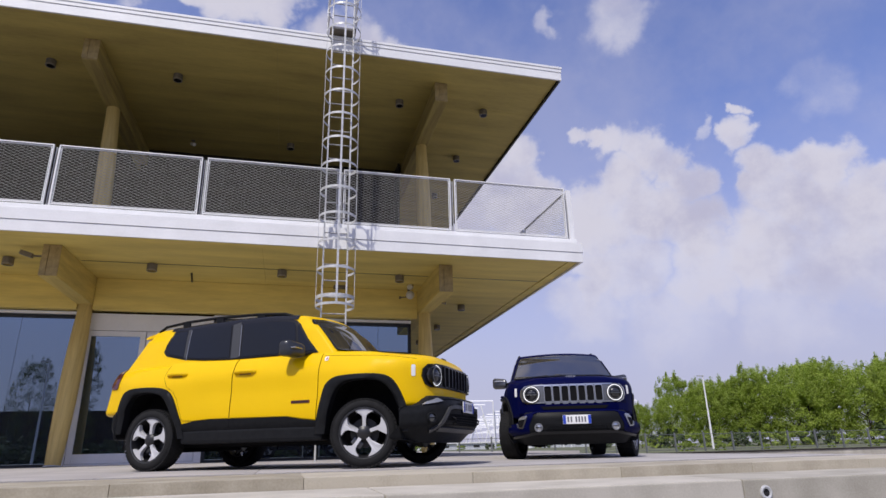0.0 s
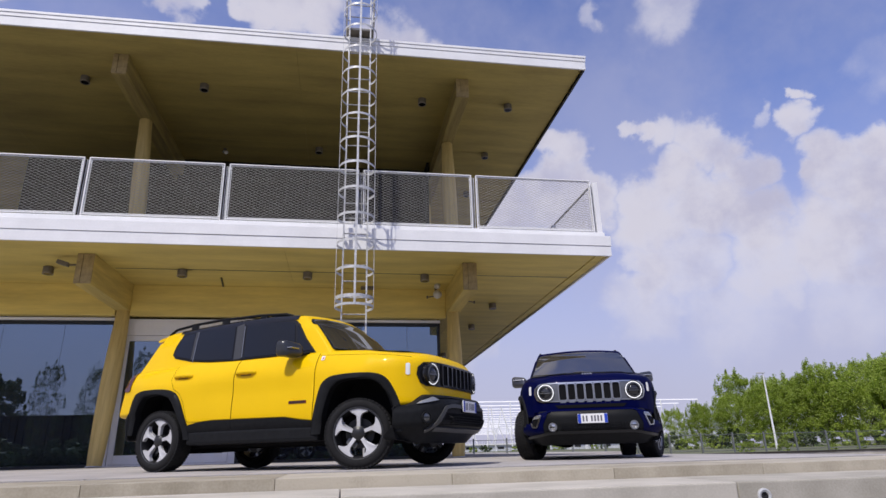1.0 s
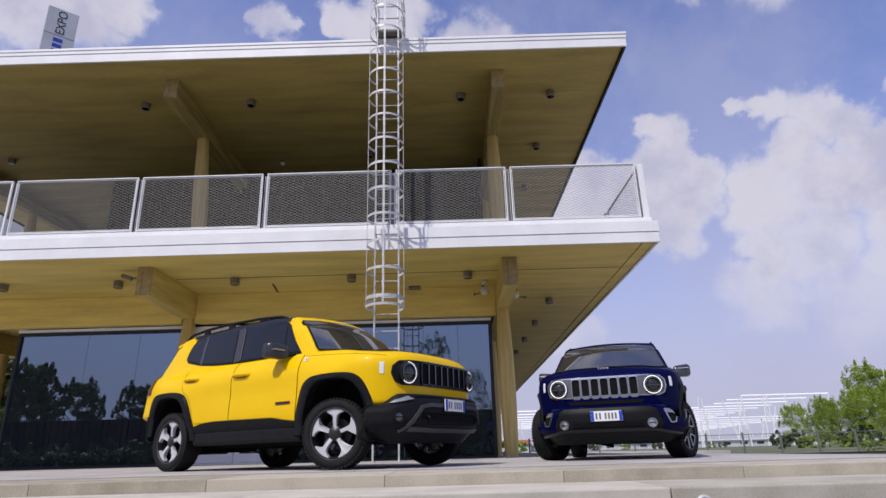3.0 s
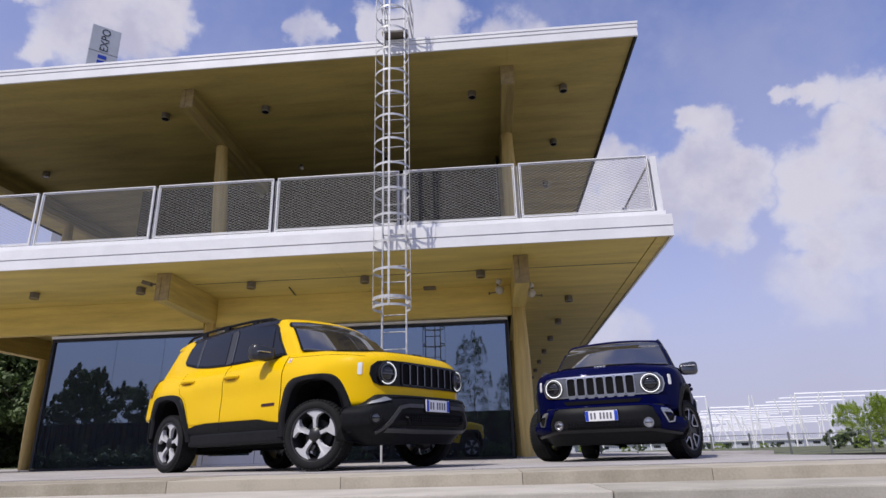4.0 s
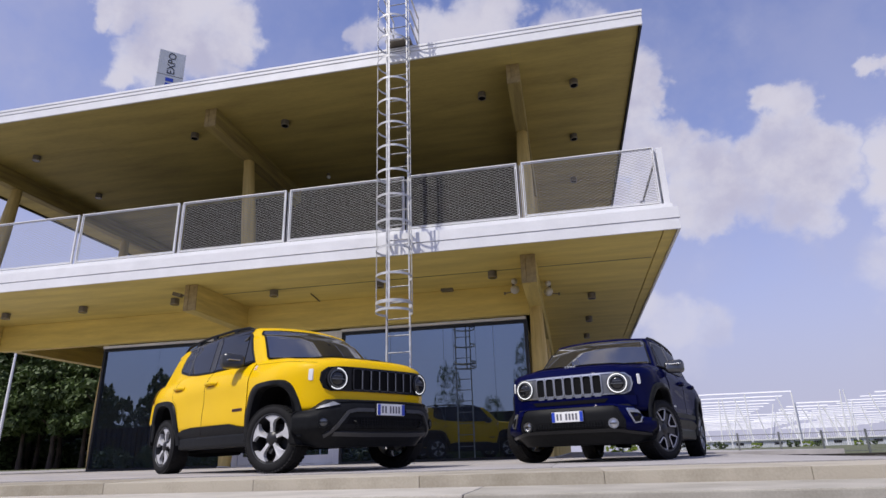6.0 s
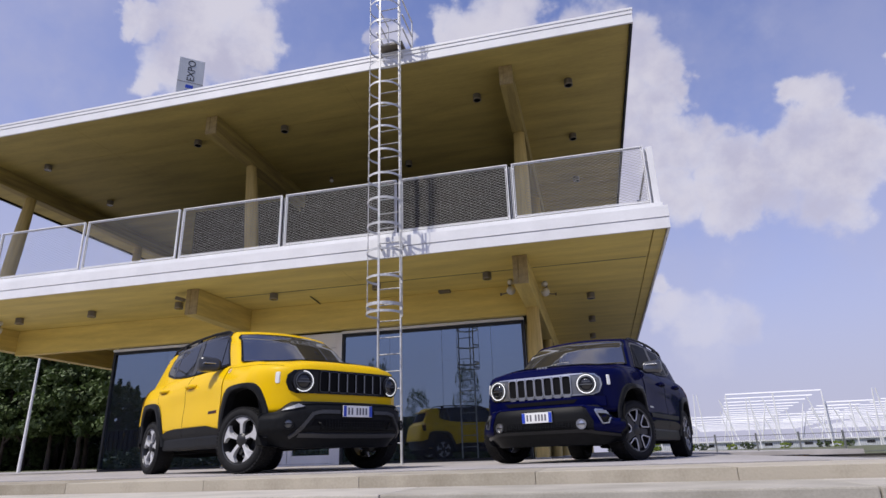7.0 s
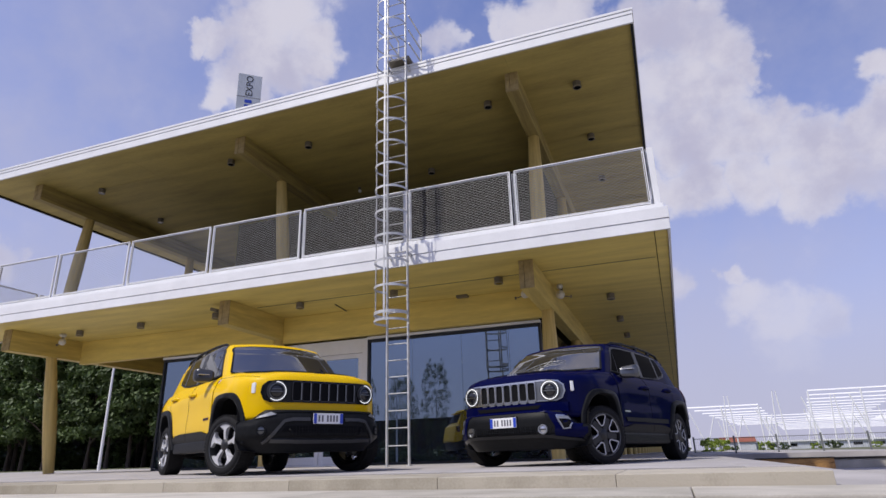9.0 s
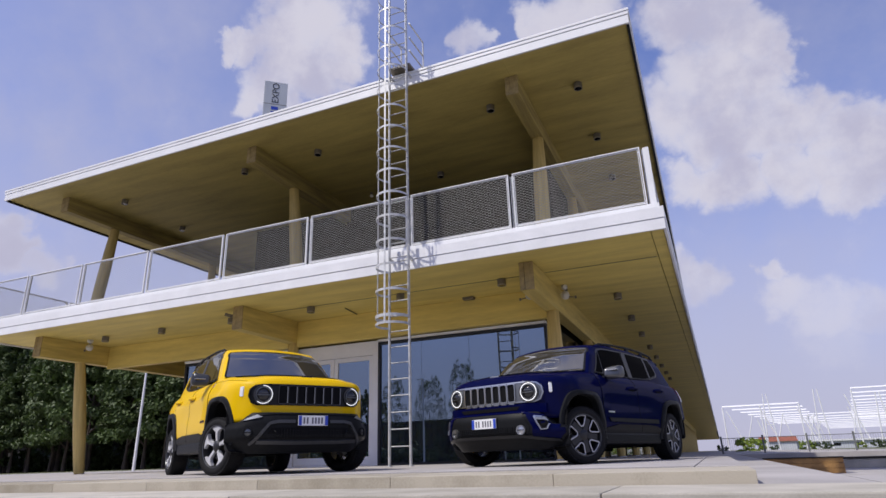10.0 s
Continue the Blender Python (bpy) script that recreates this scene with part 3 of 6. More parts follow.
def railing_panel(width):
    t = thing("railing_panel", pose(0, 0, 0), "white steel balcony railing panel filled with expanded diamond mesh", "railing", "balcony railing panels")
    w, h0, h1 = width / 2 - 0.042, 0.11, RAIL_Z1 - RAIL_Z0
    # tubular frame with a thin clamping strip inside it
    for inset, bar, deep, name, label in ((0.0, 0.020, 0.022, "panel_frame", ""), (0.034, 0.011, 0.008, "clamp_strip", "thin white strip holding the mesh")):
        bm = bmesh.new()
        x, lo, hi = w - inset, h0 + inset, h1 - inset
        for a, b, c, d in ((-x, x, hi - bar, hi), (-x, x, lo, lo + bar), (-x, -x + bar, lo + bar + 0.001, hi - bar - 0.001), (x - bar, x, lo + bar + 0.001, hi - bar - 0.001)):
            box(bm, a, b, -deep, deep, c, d, 0.003)
        part(name, bm, WHITE, t, label)
    for s in (-1, 1):
        for z in (h0 + 0.06, h1 - 0.10):
            bm = bmesh.new()
            x = s * (w - 0.027)
            box(bm, x - 0.0075, x + 0.0075, -0.006, 0.006, z - 0.012, z + 0.012)
            part("clip", bm, WHITE, t)
        bm = bmesh.new()
        x = s * (w - 0.010)
        box(bm, x - 0.009, x + 0.009, -0.018, 0.018, -0.03, h0 - 0.002)
        part("foot", bm, WHITE, t)
    for s in (-1, 1):
        bm = bmesh.new()
        x = s * (w + 0.026)
        box(bm, x - 0.006, x + 0.006, 0.035, 0.075, -0.02, h1 - 0.03, 0.002)
        part("post", bm, GALV, t, "slim grey steel post behind the joint")
    bm = bmesh.new()
    px, pz, th = 0.118, 0.056, 0.0027
    slope = pz / px
    x0, x1, z0, z1 = -w + 0.021, w - 0.021, h0 + 0.021, h1 - 0.021
    for sgn in (1, -1):
        n0 = int((z1 - z0 + (x1 - x0) * slope) / pz) + 2
        for k in range(n0):
            c = z0 - (x1 - x0) * slope + k * pz if sgn > 0 else z0 + k * pz
            a, b = x0, x1
            za, zb = c, c + sgn * slope * (x1 - x0)
            lo, hi = 0.0, 1.0
            for lim, up in ((z0, False), (z1, True)):
                da, db = (za - lim), (zb - lim)
                if up:
                    da, db = -da, -db
                if da < 0 and db < 0:
                    lo, hi = 1, 0
                elif da < 0:
                    lo = max(lo, da / (da - db))
                elif db < 0:
                    hi = min(hi, da / (da - db))
            if hi - lo < 0.004:
                continue
            p = Vector((a + (b - a) * lo, 0, za + (zb - za) * lo))
            q = Vector((a + (b - a) * hi, 0, za + (zb - za) * hi))
            u = Vector((0, 0, th))
            y = Vector((0, 0.0008 * sgn, 0))
            v = [bm.verts.new(c2) for c2 in (p - u - y, q - u - y, q + u + y * 0.2, p + u + y * 0.2)]
            bm.faces.new(v)
    part("expanded_mesh", bm, MESHSTEEL, t, "grey expanded metal mesh")
    return t


for b, a in zip(POSTS, POSTS[1:]):
    railing_panel(b - a).matrix_world = pose((a + b) / 2, RAIL_Y, RAIL_Z0)
side_panel = railing_panel(MOD)
side_panel.matrix_world = pose(XR - 0.07, YF + 1.45, RAIL_Z0, 0, 0, 90)
for i in range(1, 8):
    copy_thing(side_panel, pose(XR - 0.07, YF + 1.45 + MOD * i, RAIL_Z0, 0, 0, 90))
for i in range(6):
    copy_thing(side_panel, pose(XL + 0.12, YF + 1.4 + MOD * i, RAIL_Z0, 0, 0, 90))
bm = bmesh.new()
box(bm, XL + 0.03, XS - 0.05, YF + 0.10, YF + 0.20, SLAB_T - 0.018, SLAB_T + 0.115, 0.006)
box(bm, XL + 0.02, XS - 0.04, YF + 0.02, YF + 0.097, SLAB_T - 0.018, SLAB_T + 0.012, 0.004)
tagged(structure("trim_rail_kerb", bm, WHITE, "white metal upstand under the railing"), category="trim")
for x in (5.925, XL + 0.1):
    bm = bmesh.new()
    box(bm, x - 0.055, x + 0.055, YF + 0.12, YF + 0.16, SLAB_T + 0.013, RAIL_Z1 - 0.03, 0.004)
    tagged(link("corner_post", bm, WHITE), "flat white steel corner post of the balcony railing", "post", "railing corner posts")


# ---- caged ladder ----
def ladder():
    lx, ly = 1.01, 10.55
    t = thing("caged_ladder", pose(lx, ly, DECK_Z), "tall galvanised steel ladder with a safety cage up to the roof", "ladder")
    hw, top = 0.215, 10.45
    for s in (-1, 1):
        bm = bmesh.new()
        box(bm, s * hw - 0.014, s * hw + 0.014, -0.03, 0.03, 0, top, 0.004)
        part("stile", bm, GALV, t)
        bm = bmesh.new()
        box(bm, s * hw - 0.04, s * hw + 0.04, -0.05, 0.05, 0.0, 0.012)
        part("foot_plate", bm, GALV, t)
    for i in range(33):
        z = 0.343 + 0.302 * i
        bm = bmesh.new()
        tube(bm, [(-hw, 0, z), (hw, 0, z)], 0.012, 6)
        part("rung", bm, RUNGSTEEL, t)
    R = 0.330

    def hoop(z, h=0.028, name="cage_hoop"):
        bm = bmesh.new()
        a0 = math.asin(min(1, hw / R))
        cy = -math.sqrt(R * R - hw * hw) - 0.02
        pts = []
        for k in range(25):
            a = (math.pi / 2 - a0) - k * (2 * math.pi - 2 * a0) / 24
            pts.append((R * math.cos(a), cy + R * math.sin(a), z))
        inner = [(p[0] * 0.985, (p[1] - cy) * 0.985 + cy, z) for p in pts]
        rows = [[bm.verts.new((x, y, zz)) for x, y, _ in src] for src, zz in ((pts, z - h), (pts, z + h), (inner, z + h), (inner, z - h))]
        for r0, r1 in zip(rows, rows[1:] + rows[:1]):
            for k in range(24):
                bm.faces.new((r0[k], r0[k + 1], r1[k + 1], r1[k]))
        part(name, bm, GALV, t)
        return cy
    zs = [2.52, 2.66] + [2.66 + 0.50 * i for i in range(1, 16)]
    for z in zs:
        cy = hoop(z, 0.022 if z != 2.66 else 0.03)
    for ang in (-90, 0, 180):
        a = math.radians(ang)
        x, y = R * math.cos(a), cy + R * math.sin(a)
        bm = bmesh.new()
        box(bm, -0.018, 0.018, -0.004, 0.004, 2.5, 10.2, 0, Matrix.Translation((x, y, 0)) @ Matrix.Rotation(a + math.pi / 2, 4, "Z"))
        part("cage_strip", bm, GALV, t)
    for z in (3.93, 8.3):
        for s in (-1, 1):
            bm = bmesh.new()
            box(bm, s * hw - 0.02, s * hw + 0.02, 0.02, YF - ly + (0.06 if z > 5 else 0.0), z - 0.03, z + 0.03)
            part("wall_bracket", bm, GALV, t)
    # step over to the roof
    bm = bmesh.new()
    box(bm, -0.27, 0.27, 0.04, 0.66, 8.50, 8.56, 0.005)
    for k in range(10):
        box(bm, -0.26, 0.26, 0.07 + 0.058 * k, 0.078 + 0.058 * k, 8.562, 8.58)
    part("landing", bm, LAMPGREY, t, "dark grating landing")
    for s in (-1, 1):
        x = s * 0.29
        bm = bmesh.new()
        for z in (8.85, 9.2, 9.6):
            tube(bm, [(x, 0, z), (x, 0.75, z - 0.0)], 0.018, 8)
        tube(bm, [(x, 0.75, 8.3), (x, 0.75, 9.62)], 0.02, 8)
        part("handrail", bm, GALV, t)
    return t


ladder()


# ---- ceiling lamps ----
def downlight():
    t = thing("ceiling_lamp", pose(0, 0, 0), "small grey cylindrical downlight fixed under the timber soffit", "lamp", "soffit downlights")
    bm = bmesh.new()
    lathe(bm, [(0.088, -0.15), (0.095, -0.14), (0.095, -0.012), (0.06, 0.0)], 20)
    part("housing", bm, LAMPGREY, t, smooth=True)
    bm = bmesh.new()
    lathe(bm, [(0.099, -0.156), (0.099, -0.128), (0.094, -0.128), (0.080, -0.150), (0.078, -0.156)], 20, closed=True)
    part("trim_ring", bm, LAMPRING, t, "dull steel ring", smooth=True)
    bm = bmesh.new()
    lathe(bm, [(0.01, -0.152), (0.078, -0.152), (0.078, -0.1505)], 20)
    part("lens", bm, LAMPLENS, t, "dark glass lens")
    return t


lamp = downlight()
lamp.matrix_world = pose(4.655, 12.46, SOF_U)
spots = [(4.655, 15.0, SOF_U), (2.537, 12.46, SOF_U), (-2.433, 12.46, SOF_U), (-4.93, 12.46, SOF_U), (-9.7, 12.46, SOF_U)]
spots += [(0.02, 15.2, SOF_U), (-9.9, 15, SOF_U)] + [(4.655, 17.7, SOF_U)]
spots += [(2.537, 12.46, SOF_L), (0.06, 12.46, SOF_L), (-2.433, 12.46, SOF_L), (-4.93, 12.46, SOF_L), (-7.4, 12.46, SOF_L), (-9.6, 12.46, SOF_L)]
spots += [(4.655, 15.0 + 2.73 * i, SOF_L) for i in range(8)]
for s in spots:
    copy_thing(lamp, pose(*s))


def flood_spot(m, label, mirrored=1):
    """A pair of pale bowls, one over the other, on a dark bracket."""
    t = thing("spotlight", m, label, "spotlight", "swivel spotlights")
    bm = bmesh.new()
    box(bm, -0.03, 0.03, -0.02, 0.02, -0.30, 0.0, 0.006)
    box(bm, -0.20 * mirrored - 0.02, -0.20 * mirrored + 0.02, -0.02, 0.02, -0.33, -0.27, 0.006)
    tube(bm, [(0, 0, -0.27), (-0.20 * mirrored, 0, -0.30)], 0.014, 6)
    part("bracket", bm, LAMPGREY, t, "dark steel bracket")
    for z, r in ((-0.045, 0.070), (-0.235, 0.100)):
        bm = bmesh.new()
        lathe(bm, [(0.01, -0.10), (0.4 * r, -0.095), (0.8 * r, -0.06), (r, 0.0), (0.92 * r, 0.05), (0.85 * r, 0.045), (0.01, 0.02)], 20, axis="y", centre=(0.03 * mirrored, -0.03, z))
        part("lamp_bowl", bm, BOWLWHITE, t, "pale round lamp bowl", smooth=True)
    return t


BOWLWHITE = material("lamp_bowl", (0.62, 0.60, 0.54), 0.4, 0.0, 0.05, 10)
flood_spot(pose(2.90, 13.28, SOF_L), "pair of pale round spotlights under the soffit before the beam")
flood_spot(pose(3.68, 13.69, SOF_L), "pair of pale round spotlights under the soffit behind the beam", -1)
flood_spot(pose(-10.4, 12.6, SOF_L), "pale round spotlights under the soffit near the end beam")


def small_spot():
    t = thing("small_spotlight", pose(-2.52, 15.53, SOF_U), "small pale swivel spotlight deep under the roof", "spotlight")
    bm = bmesh.new()
    lathe(bm, [(0.05, -0.02), (0.05, 0.0)], 14)
    tube(bm, [(0, 0, 0), (0, -0.01, -0.08)], 0.012, 6)
    part("stem", bm, LAMPGREY, t, smooth=40)
    bm = bmesh.new()
    tube(bm, [(-0.04, 0.06, -0.07), (0.05, -0.07, -0.15)], 0.042, 12, r_end=0.05)
    part("head", bm, BOWLWHITE, t, "pale round lamp head", smooth=40)


small_spot()


def cctv():
    t = thing("security_camera", pose(-4.05, 11.75, 3.62), "grey security camera on an arm at the beam", "camera")
    bm = bmesh.new()
    box(bm, -0.32, 0.0, -0.015, 0.015, -0.015, 0.015)
    part("arm", bm, LAMPGREY, t)
    bm = bmesh.new()
    box(bm, -0.42, -0.2, -0.05, 0.05, -0.11, -0.03, 0.015, Matrix.Rotation(radians(18), 4, "Y"))
    part("housing", bm, LAMPGREY, t)


cctv()

# small fittings and a dark mark on the lower soffit
bm = bmesh.new()
for x0, x1 in ((-3.7, 3.18), (3.5, XS - 0.29)):
    box(bm, x0, x1, 12.445, 12.475, SOF_L - 0.004, SOF_L - 0.001)
tagged(structure("trim_soffit_joint", bm, FRAME_DARK, "narrow dark joint between the soffit panels"), category="trim")
bm = bmesh.new()
box(bm, 1.20, 1.48, 13.50, 13.66, SOF_L - 0.06, SOF_L - 0.002, 0.01)
tagged(link("emergency_light", bm, LAMPGREY), "flat grey emergency light under the soffit", "lamp")
# thin dark bar standing in for a slash mark on the soffit
bm = bmesh.new()
tube(bm, [(-1.78, 13.0, SOF_L - 0.012), (-1.86, 13.7, SOF_L - 0.016)], 0.02, 6, flat=0.5)
tagged(link("dark_slash", bm, FRAME_DARK), "short dark slash mark on the soffit", "cable duct")


# ---- cars ----
import functools

from mathutils.bvhtree import BVHTree


def smooth01(a, b, x):
    s = min(1.0, max(0.0, (x - a) / (b - a)))
    return s * s * (3 - 2 * s)


def edge_samples(h, r, n):
    """Coordinates over [-h, h], dense inside the rounded ends."""
    inner = h - r
    ends = [inner + r * math.sin(math.pi / 2 * k / 5) for k in range(1, 6)]
    mid = [-inner + 2 * inner * k / n for k in range(n + 1)]
    return [-e for e in ends[::-1]] + mid + ends


def soft_box(hx, hy, hz, r, nx, ny, nz, warp):
    """Rounded box as one skin of quads, sent through a warp."""
    xs, ys, zs = edge_samples(hx, r, nx), edge_samples(hy, r, ny), edge_samples(hz, r, nz)
    bm = bmesh.new()
    seen = {}

    def vert(i, j, k):
        key = (i, j, k)
        if key not in seen:
            p = Vector((xs[i], ys[j], zs[k]))
            c = Vector((max(-(hx - r), min(hx - r, p.x)), max(-(hy - r), min(hy - r, p.y)), max(-(hz - r), min(hz - r, p.z))))
            d = p - c
            q = c + d.normalized() * r if d.length > 1e-6 else p
            seen[key] = bm.verts.new(warp(q.x / hx, q.y / hy, q.z / hz))
        return seen[key]
    a, b, c = len(xs) - 1, len(ys) - 1, len(zs) - 1
    for i in range(a):
        for j in range(b):
            for k, flip in ((0, True), (c, False)):
                f = [vert(i, j, k), vert(i + 1, j, k), vert(i + 1, j + 1, k), vert(i, j + 1, k)]
                bm.faces.new(f[::-1] if flip else f)
    for i in range(a):
        for k in range(c):
            for j, flip in ((0, False), (b, True)):
                f = [vert(i, j, k), vert(i + 1, j, k), vert(i + 1, j, k + 1), vert(i, j, k + 1)]
                bm.faces.new(f[::-1] if flip else f)
    for j in range(b):
        for k in range(c):
            for i, flip in ((0, True), (a, False)):
                f = [vert(i, j, k), vert(i, j + 1, k), vert(i, j + 1, k + 1), vert(i, j, k + 1)]
                bm.faces.new(f[::-1] if flip else f)
    bmesh.ops.recalc_face_normals(bm, faces=bm.faces)
    return bm


def warp_lower(u, v, w):
    x = -2.13 + 4.115 * (u + 1) / 2
    top = 1.165 - 0.02 * smooth01(0.8, 1.2, x) - 0.10 * max(0, (x - 1.1) / 0.9) ** 1.4 - 0.03 * smooth01(-1.2, -2.1, x)
    bot = 0.36 + 0.24 * smooth01(-1.55, -1.78, x) + 0.20 * smooth01(1.5, 1.75, x)
    s = (w + 1) / 2
    z = bot + (top - bot) * s
    wide = 0.885 - 0.02 * smooth01(1.5, 2.0, x) - 0.05 * smooth01(-1.5, -2.15, x)
    wide -= 0.03 * smooth01(0.55, 0.36, z) + 0.085 * smooth01(0.93, 1.20, z)
    # flared wings, and a shallow hollow along the doors
    for hx in (1.285, -1.285):
        wide += 0.024 * math.exp(-((x - hx) / 0.40) ** 2) * smooth01(1.06, 0.84, z)
    wide -= 0.012 * math.exp(-((z - 0.80) / 0.10) ** 2) * smooth01(0.95, 0.5, abs(x))
    y = v * wide
    if w > 0.85:
        z += 0.03 * (1 - v * v) * smooth01(0.5, 1.0, x) + 0.012 * smooth01(0.66, 0.56, abs(v)) * smooth01(0.9, 1.2, x)
    x -= 0.38 * (v * v) ** 2.3 * smooth01(1.22, 1.985, x)
    x -= 0.06 * smooth01(0.97, 1.1, z) * smooth01(1.6, 2.0, x)
    x += 0.08 * (v * v) ** 1.3 * smooth01(-1.5, -2.1, x)
    x += 0.10 * s * smooth01(-1.7, -2.1, x)
    return (x, y, z)


def warp_cabin(u, v, w, tall=0.63):
    s = (w + 1) / 2
    front = 1.165 - 0.53 * s - 0.06 * s * s
    back = -2.0 + 0.30 * s
    x = back + (front - back) * (u + 1) / 2
    z = 1.02 + tall * s
    if w > 0.5:
        z -= 0.045 * smooth01(-0.3, -1.8, x) + 0.045 * smooth01(0.0, 0.8, x)
        z += 0.025 * (1 - v * v)
    wide = 0.82 - 0.20 * s
    wide -= 0.05 * smooth01(-1.3, -2.0, x)
    y = v * wide
    x -= 0.12 * v * v * smooth01(0.0, 0.9, u)
    x += 0.06 * v * v * smooth01(-0.5, -0.95, u)
    return (x, y, z)


# wheel arch trims: outer and inner edge, offset from the hub and height, from the rear leg to the front leg
ARCH = {
    1.285: ([(-0.53, 0.33), (-0.50, 0.47), (-0.455, 0.66), (-0.41, 0.80), (-0.32, 0.872), (-0.20, 0.893), (0, 0.897), (0.20, 0.885), (0.31, 0.84), (0.38, 0.745), (0.44, 0.60), (0.46, 0.50), (0.47, 0.33)],
            [(-0.395, 0.33), (-0.375, 0.46), (-0.335, 0.62), (-0.285, 0.745), (-0.21, 0.810), (-0.11, 0.834), (0, 0.838), (0.12, 0.832), (0.225, 0.797), (0.295, 0.725), (0.36, 0.61), (0.39, 0.50), (0.41, 0.33)]),
    -1.285: ([(-0.54, 0.40), (-0.535, 0.55), (-0.51, 0.70), (-0.455, 0.84), (-0.36, 0.887), (-0.22, 0.897), (0, 0.893), (0.15, 0.868), (0.24, 0.82), (0.305, 0.73), (0.37, 0.60), (0.42, 0.495), (0.47, 0.33)],
             [(-0.43, 0.40), (-0.415, 0.55), (-0.385, 0.68), (-0.32, 0.785), (-0.24, 0.822), (-0.12, 0.832), (0, 0.825), (0.12, 0.795), (0.185, 0.745), (0.24, 0.665), (0.295, 0.575), (0.34, 0.495), (0.39, 0.33)]),
}


def rounded(key, n=3):
    """Smooth open curve through the key points."""
    pts = []
    ext = [key[0]] + key + [key[-1]]
    for p0, p1, p2, p3 in zip(ext, ext[1:], ext[2:], ext[3:]):
        for j in range(n):
            f = j / n
            pts.append(tuple(0.5 * (2 * b + (c - a) * f + (2 * a - 5 * b + 4 * c - d) * f * f + (3 * b - a - 3 * c + d) * f ** 3) for a, b, c, d in zip(p0, p1, p2, p3)))
    pts.append(key[-1])
    return pts


def arch_line(hx, f):
    """Arch outline between the outer (0) and the inner (1) edge of its trim."""
    return [(hx + a[0] + (b[0] - a[0]) * f, a[1] + (b[1] - a[1]) * f) for a, b in zip(rounded(ARCH[hx][0]), rounded(ARCH[hx][1]))]


